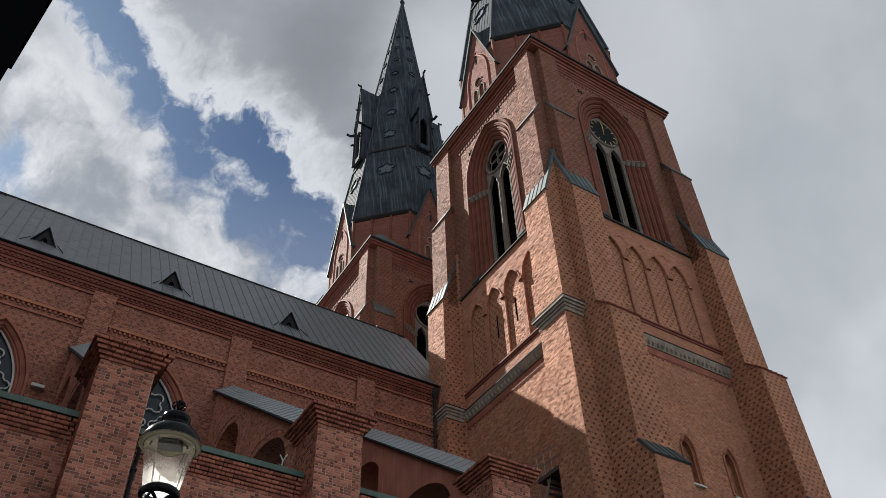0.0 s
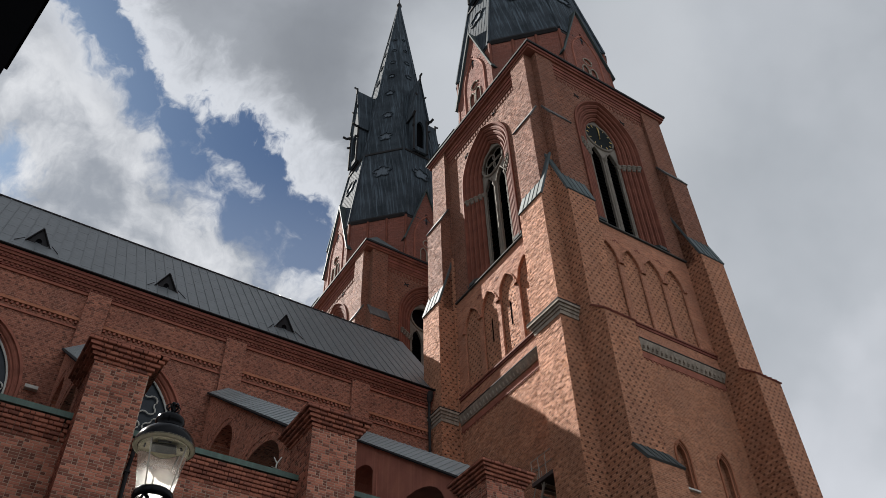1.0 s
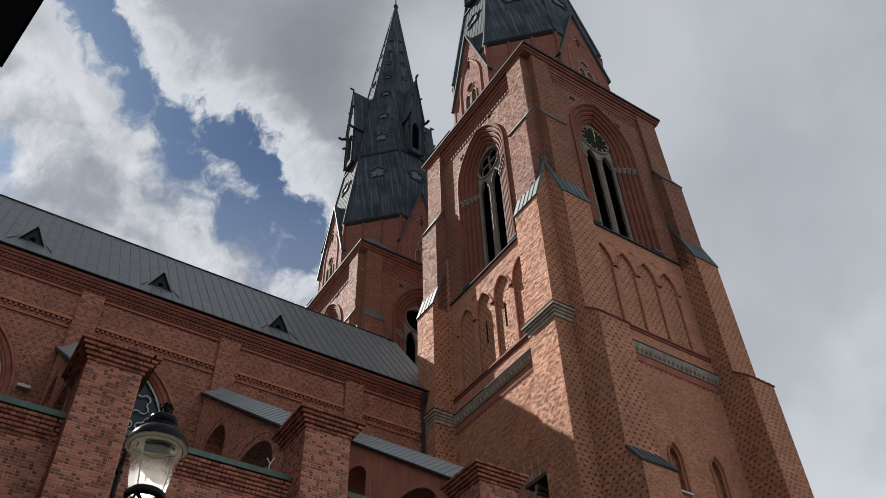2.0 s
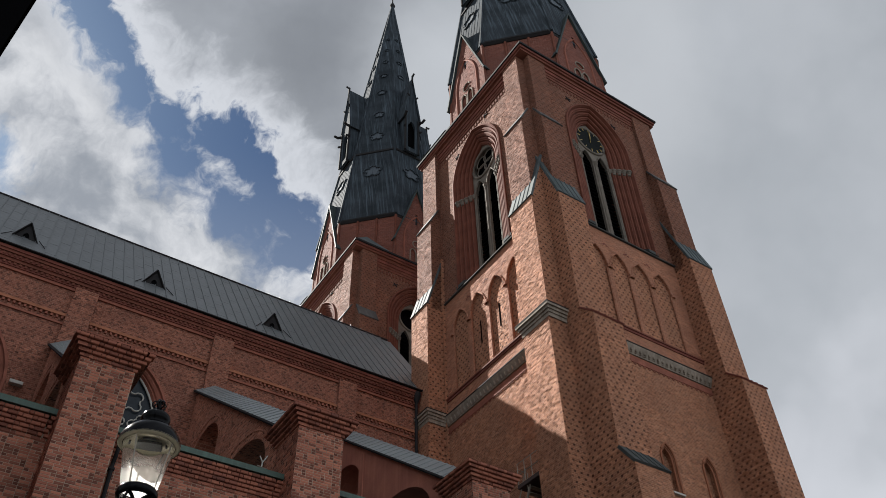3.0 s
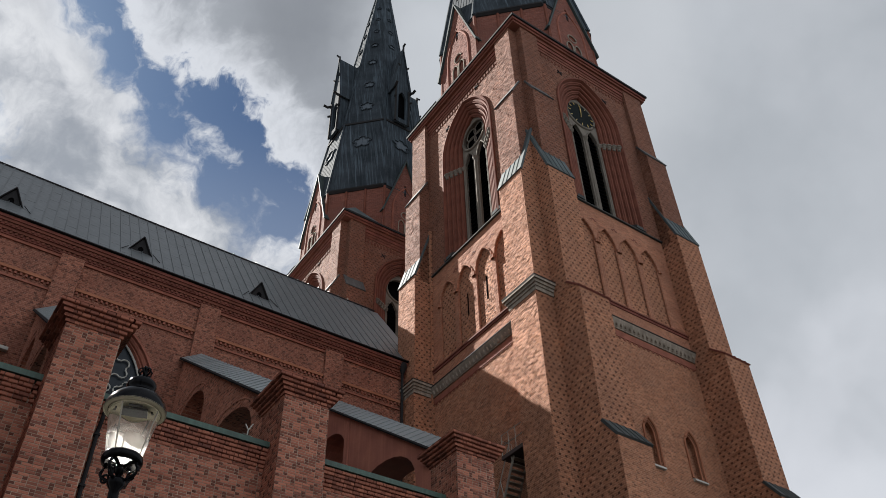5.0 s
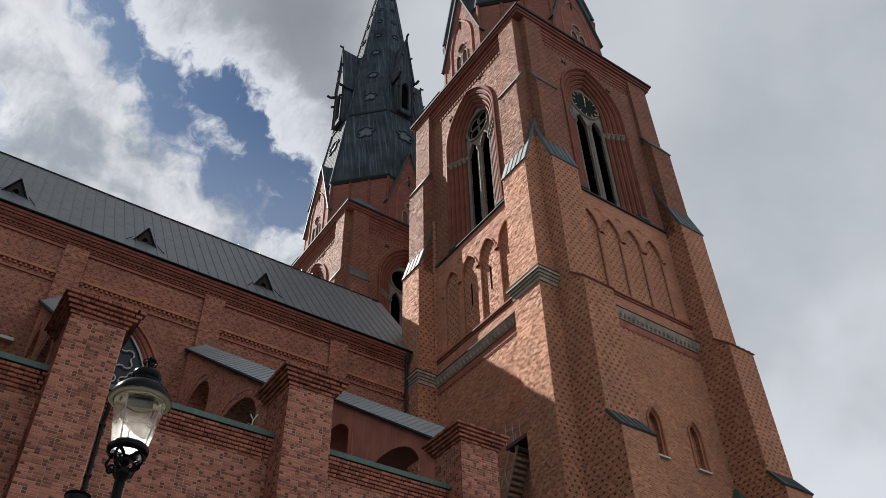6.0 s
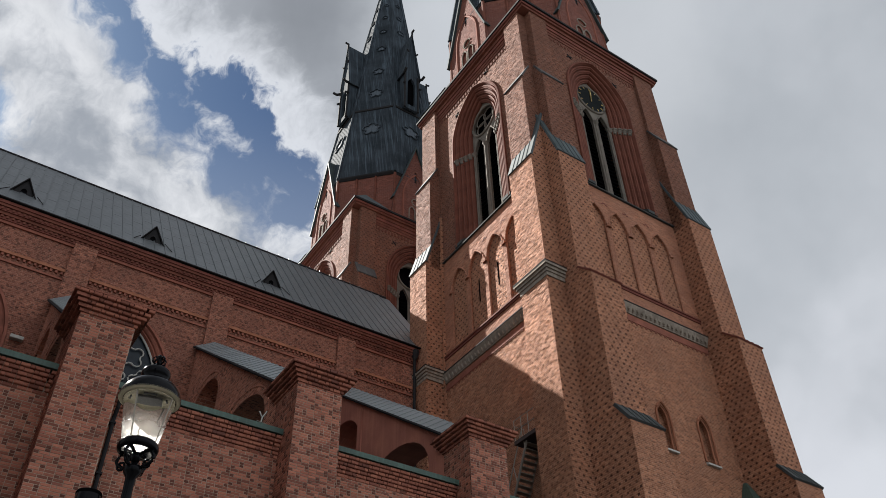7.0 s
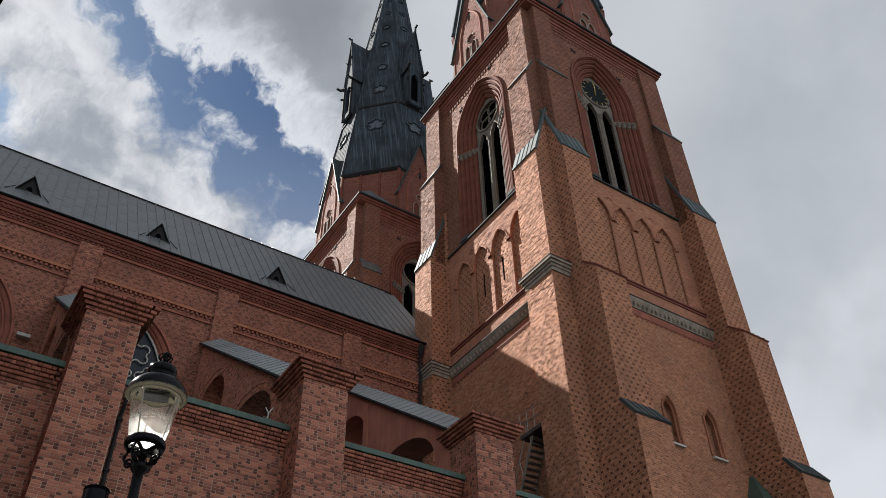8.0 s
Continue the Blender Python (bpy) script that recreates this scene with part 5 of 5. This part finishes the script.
# ---- iron stair on the tower's flank ----
def make_stair():
    s = thing("iron_stair", "steep galvanised iron stair with a railed brown landing", "stair", (24.6, 28.0, 16.0))
    part("landing", boxed(24.05, 25.38, 27.15, 28.9, 21.85, 22.05), RUST, s, "brown steel landing")
    for y in (27.2, 27.75, 28.3, 28.85):
        part("baluster", tube(bmesh.new(), [(24.08, y, 22.0), (24.08, y, 23.2)], 0.02, 6), STEEL, s, "thin galvanised baluster")
    for z in (22.6, 23.2):
        part("rail", tube(bmesh.new(), [(24.08, 27.2, z), (24.08, 28.85, z)], 0.02, 6), STEEL, s, "thin galvanised rail")
    part("rail", tube(bmesh.new(), [(24.08, 28.85, 22.9), (24.7, 28.85, 22.9), (24.7, 28.85, 22.0)], 0.02, 6), STEEL, s, "thin galvanised rail")
    top, foot = Vector((24.2, 28.15, 21.85)), Vector((24.2, 30.9, 16.6))
    for dx in (0.0, 0.85):
        bm = bmesh.new()
        o = Vector((dx, 0, 0))
        solid(bm, [[tuple(top + o + Vector(c)) for c in ((0, 0, -0.12), (0.06, 0, -0.12), (0.06, 0, 0.14), (0, 0, 0.14))], [tuple(foot + o + Vector(c)) for c in ((0, 0, -0.12), (0.06, 0, -0.12), (0.06, 0, 0.14), (0, 0, 0.14))]])
        part("stringer", tidy(bm), STEEL, s, "pale steel stringer")
    for i in range(20):
        p = top.lerp(foot, (i + 0.5) / 20)
        part("tread", boxed(24.26, 25.05, p.y - 0.14, p.y + 0.12, p.z - 0.02, p.z + 0.02), STEEL, s, "galvanised open tread")
    bm = bmesh.new()
    tube(bm, [top + Vector((0.0, 0.2, 0.9)), foot + Vector((0.0, 0.2, 0.9))], 0.03, 6)
    for f in (0.05, 0.35, 0.65, 0.95):
        p = top.lerp(foot, f)
        tube(bm, [p, p + Vector((0.0, 0.2, 0.9))], 0.025, 6)
    part("handrail", bm, STEEL, s)
    return s


make_stair()


def make_turret():
    t = thing("stair_turret", "low brick turret with a green copper roof against the tower", "turret", (36.4, 24.4, 0))
    part("turret_wall", boxed(35.0, 36.38, 23.7, 25.08, 0, 18.6), BRICK, t)
    bm = bmesh.new()
    base = [(34.9, 23.5, 18.5), (36.39, 23.5, 18.5), (36.39, 25.08, 18.5), (34.9, 25.08, 18.5)]
    top = [(36.2, 24.9, 21.3), (36.38, 24.9, 21.3), (36.38, 25.08, 21.3), (36.2, 25.08, 21.3)]
    solid(bm, [base, top])
    part("turret_roof", tidy(bm), COPPER_EDGE, t, "green copper hipped roof")


make_turret()

# rainwater pipe where the nave meets the tower
pipe = thing("rainwater_pipe", "dark rainwater pipe with a hopper where nave meets tower", "pipe", (23.7, 37.7, 16.0))
bm = bmesh.new()
tube(bm, [(23.7, 37.72, 17.0), (23.7, 37.72, 31.9)], 0.09, 8)
part("pipe", bm, LEAD, pipe)
bm = bmesh.new()
lathe(bm, [(0.10, 0.0), (0.26, 0.45), (0.28, 0.75), (0.1, 0.78)], (23.7, 37.68, 31.85), 10)
part("hopper", bm, LEAD, pipe)

gutter_pipe = thing("rainwater_pipe", "thin dark rainwater pipe on the aisle wall beside a pier", "pipe", (4.38, 24.6, 0))
part("pipe", tube(bmesh.new(), [(4.38, 24.60, 0.0), (4.38, 24.60, 15.2), (4.38, 24.42, 15.5), (4.38, 24.30, 16.1)], 0.065, 8), LEAD, gutter_pipe)
for z in (11.5, 13.3, 15.0):
    part("bracket", boxed(4.29, 4.47, 24.52, 24.74, z, z + 0.07), LEAD, gutter_pipe)


# ---- street lamp ----
def make_lamp():
    L = Vector((1.312, 6.070, 0))
    lamp = thing("street_lamp", "black cast-iron street lamp with a glass lantern and domed hood", "street lamp", tuple(L))
    at = lambda z: (L.x, L.y, z)
    bm = bmesh.new()
    lathe(bm, [(0.16, 0.0), (0.16, 0.5), (0.12, 0.6), (0.10, 1.0), (0.07, 1.1), (0.048, 2.5), (0.041, 4.17), (0.053, 4.19), (0.053, 4.23), (0.040, 4.26), (0.036, 4.41), (0.038, 4.52), (0.064, 4.555), (0.070, 4.585), (0.060, 4.61), (0.034, 4.63), (0.02, 4.65)], at(0), 20)
    part("post", bm, BLACK, lamp, "", True)
    bm = bmesh.new()
    for k in range(4):
        a = math.pi / 4 + k * math.pi / 2
        pts = []
        for i in range(9):
            f = i / 8
            r = 0.05 + 0.060 * math.sin(math.pi * min(1, f * 1.15)) + 0.085 * f
            pts.append((L.x + r * math.cos(a), L.y + r * math.sin(a), 4.59 + 0.150 * f))
        tube(bm, pts, 0.014, 6)
        cx, cy = L.x + 0.105 * math.cos(a), L.y + 0.105 * math.sin(a)
        ring = [(cx + 0.03 * math.cos(a) * math.cos(b), cy + 0.03 * math.sin(a) * math.cos(b), 4.625 + 0.032 * math.sin(b)) for b in [2 * math.pi * i / 10 for i in range(11)]]
        tube(bm, ring, 0.010, 6)
    part("cradle", bm, BLACK, lamp, "curled iron brackets", True)
    bm = bmesh.new()
    lathe(bm, [(0.124, 4.730), (0.150, 4.735), (0.157, 4.760), (0.150, 4.790), (0.138, 4.805), (0.124, 4.800), (0.124, 4.730)], at(0), 28)
    part("lower_ring", bm, BLACK, lamp, "", True)
    for k in range(4):
        a = math.pi / 4 + k * math.pi / 2
        part("spoke", tube(bmesh.new(), [(L.x, L.y, 4.70), (L.x + 0.07 * math.cos(a), L.y + 0.07 * math.sin(a), 4.735), (L.x + 0.135 * math.cos(a), L.y + 0.135 * math.sin(a), 4.745)], 0.016, 6), BLACK, lamp, "black iron spoke under the glass", True)
    part("hub", lathe(bmesh.new(), [(0.0, 4.645), (0.030, 4.65), (0.042, 4.69), (0.036, 4.72), (0.0, 4.73)], at(0), 14), BLACK, lamp, "", True)
    bm = bmesh.new()
    lathe(bm, [(0.133, 4.795), (0.197, 5.165), (0.193, 5.165), (0.129, 4.795), (0.133, 4.795)], at(0), 32)
    glass = part("glass", bm, LAMP_GLASS, lamp, "clear tapered lantern glass", True)
    glass.visible_shadow = False
    for k in range(4):
        a = math.pi / 4 + k * math.pi / 2
        bm = tube(bmesh.new(), [(L.x + 0.134 * math.cos(a), L.y + 0.134 * math.sin(a), 4.795), (L.x + 0.198 * math.cos(a), L.y + 0.198 * math.sin(a), 5.17)], 0.006, 6)
        part("glazing_bar", bm, STEEL, lamp)
    bm = bmesh.new()
    lathe(bm, [(0.205, 5.180), (0.226, 5.180), (0.243, 5.19), (0.236, 5.205)], at(0), 36)
    lathe(bm, [(0.20, 5.172), (0.20, 5.19), (0.0, 5.20)], at(0), 36)
    part("reflector", bm, WHITE, lamp, "cream underside of the hood", True)
    bm = bmesh.new()
    prof = [(0.243, 5.185), (0.240, 5.215), (0.226, 5.255), (0.196, 5.30), (0.155, 5.335), (0.118, 5.355), (0.104, 5.365), (0.100, 5.385), (0.112, 5.40), (0.118, 5.425), (0.112, 5.455), (0.090, 5.475), (0.060, 5.49), (0.040, 5.505), (0.030, 5.53), (0.0, 5.535)]
    lathe(bm, prof, at(0), 36)
    part("hood", bm, BLACK, lamp, "glossy black domed hood", True)
    bm = bmesh.new()
    for k in range(6):
        a = k * math.pi / 3
        leaf = tube(bmesh.new(), [(L.x + r * math.cos(a), L.y + r * math.sin(a), z) for r, z in ((0.022, 5.525), (0.050, 5.545), (0.056, 5.575), (0.036, 5.60), (0.020, 5.585))], 0.008, 5)
        part("finial_leaf", leaf, BLACK, lamp, "", True)
    lathe(bm, [(0.02, 5.53), (0.014, 5.58), (0.022, 5.60), (0.012, 5.62), (0.0, 5.63)], at(0), 10)
    part("finial", bm, BLACK, lamp, "small crown-shaped finial", True)
    bm = boxed(-0.088, 0.088, -0.055, 0.095, -0.02, 0.0)
    bm.transform(pose(L.x, L.y, 5.172, 0, 0, -15))
    part("lamp_panel", bm, LED, lamp, "flat grey light panel")
    bm = bmesh.new()
    for p, q in (((-0.05, -0.115), (0.05, -0.115)), ((-0.135, -0.03), (-0.135, 0.03)), ((0.12, -0.02), (0.12, 0.02))):
        tube(bm, [(p[0], p[1], 0), (q[0], q[1], 0)], 0.009, 6)
    bm.transform(pose(L.x, L.y, 5.166, 0, 0, -15))
    part("clip", bm, LED, lamp)
    return lamp


make_lamp()


def make_spotlight():
    s = thing("spotlight", "black cylindrical spotlight with a grey rim on a lamp post arm", "spotlight", (1.06, 6.10, 4.2))
    bm = bmesh.new()
    lathe(bm, [(0.0, 4.02), (0.085, 4.02), (0.09, 4.08), (0.09, 4.335), (0.082, 4.35), (0.078, 4.34), (0.078, 4.30), (0.0, 4.30)], (1.06, 6.10, 0), 24)
    part("can", bm, BLACK, s, "", True)
    bm = bmesh.new()
    lathe(bm, [(0.090, 4.325), (0.093, 4.34), (0.088, 4.352), (0.080, 4.348), (0.090, 4.325)], (1.06, 6.10, 0), 24)
    part("rim", bm, MATT_BLACK, s, "grey metal rim", True)
    bm = bmesh.new()
    tube(bm, [(1.06, 6.10, 4.05), (1.2, 6.08, 4.0), (1.30, 6.06, 4.0)], 0.022, 8)
    part("arm", bm, BLACK, s)


make_spotlight()

# forked bracket on the aisle parapet
fork = thing("forked_bracket", "small pale forked metal bracket standing on the copper parapet", "bracket", (9.30, 25.0, 16.46))
part("stem", tube(bmesh.new(), [(9.30, 25.0, 16.45), (9.32, 25.0, 16.75), (9.34, 25.0, 16.97)], 0.028, 6), STONE_PALE, fork)
for end in ((9.21, 25.0, 17.17), (9.49, 25.0, 17.25)):
    part("arm", tube(bmesh.new(), [(9.34, 25.0, 16.96), end], 0.026, 6), STONE_PALE, fork)
part("cross_rod", tube(bmesh.new(), [(9.14, 24.97, 16.77), (9.53, 24.97, 16.72)], 0.016, 6), STEEL, fork)

# tall dark post close to the path
post = thing("dark_post", "tall near-black post close to the path", "post", (-0.75, 2.1, 0))
bm = bmesh.new()
AZ = math.radians(-9.6)
side = Vector((math.cos(AZ), -math.sin(AZ), 0))
edge = Vector((math.sin(AZ), math.cos(AZ), 0)) * 2.2
deep = Vector((math.sin(AZ), math.cos(AZ), 0))


def slab(bm, r0, r1, d0, d1, z0, z1):
    pts = [edge - side * r0 + deep * d0, edge - side * r1 + deep * d0, edge - side * r1 + deep * d1, edge - side * r0 + deep * d1]
    solid(bm, [[(p.x, p.y, z0) for p in pts], [(p.x, p.y, z1) for p in pts]])
    return tidy(bm)


part("shaft", slab(bm, 0.010, 0.55, 0.0, 0.4, 0.0, 7.5), MATT_BLACK, post)
part("flange", slab(bmesh.new(), -0.002, 0.56, -0.01, 0.41, 4.62, 7.5), MATT_BLACK, post)

# ---- bricks of the piers and the aisle wall ----
for p, (x0, x1) in zip(piers, PIERS):
    lay_bricks(p, x1 - x0, 10.5, 17.93, lambda u, v, w, x0=x0: (x0 + u, PIER_Y + w, v), TO_NORTH, 300)
    lay_bricks(p, 1.8, 10.5, 17.93, lambda u, v, w, x0=x0: (x0 + w, PIER_Y + 1.8 - u, v), TO_EAST, 0)
for i, (x0, x1) in enumerate(SPANS[:3]):
    a0 = max(x0, -3.0)
    lay_bricks(aisle, x1 - a0, 10.5, 15.44, lambda u, v, w, a0=a0: (a0 + u, AISLE_Y + w, v), TO_NORTH, 100)
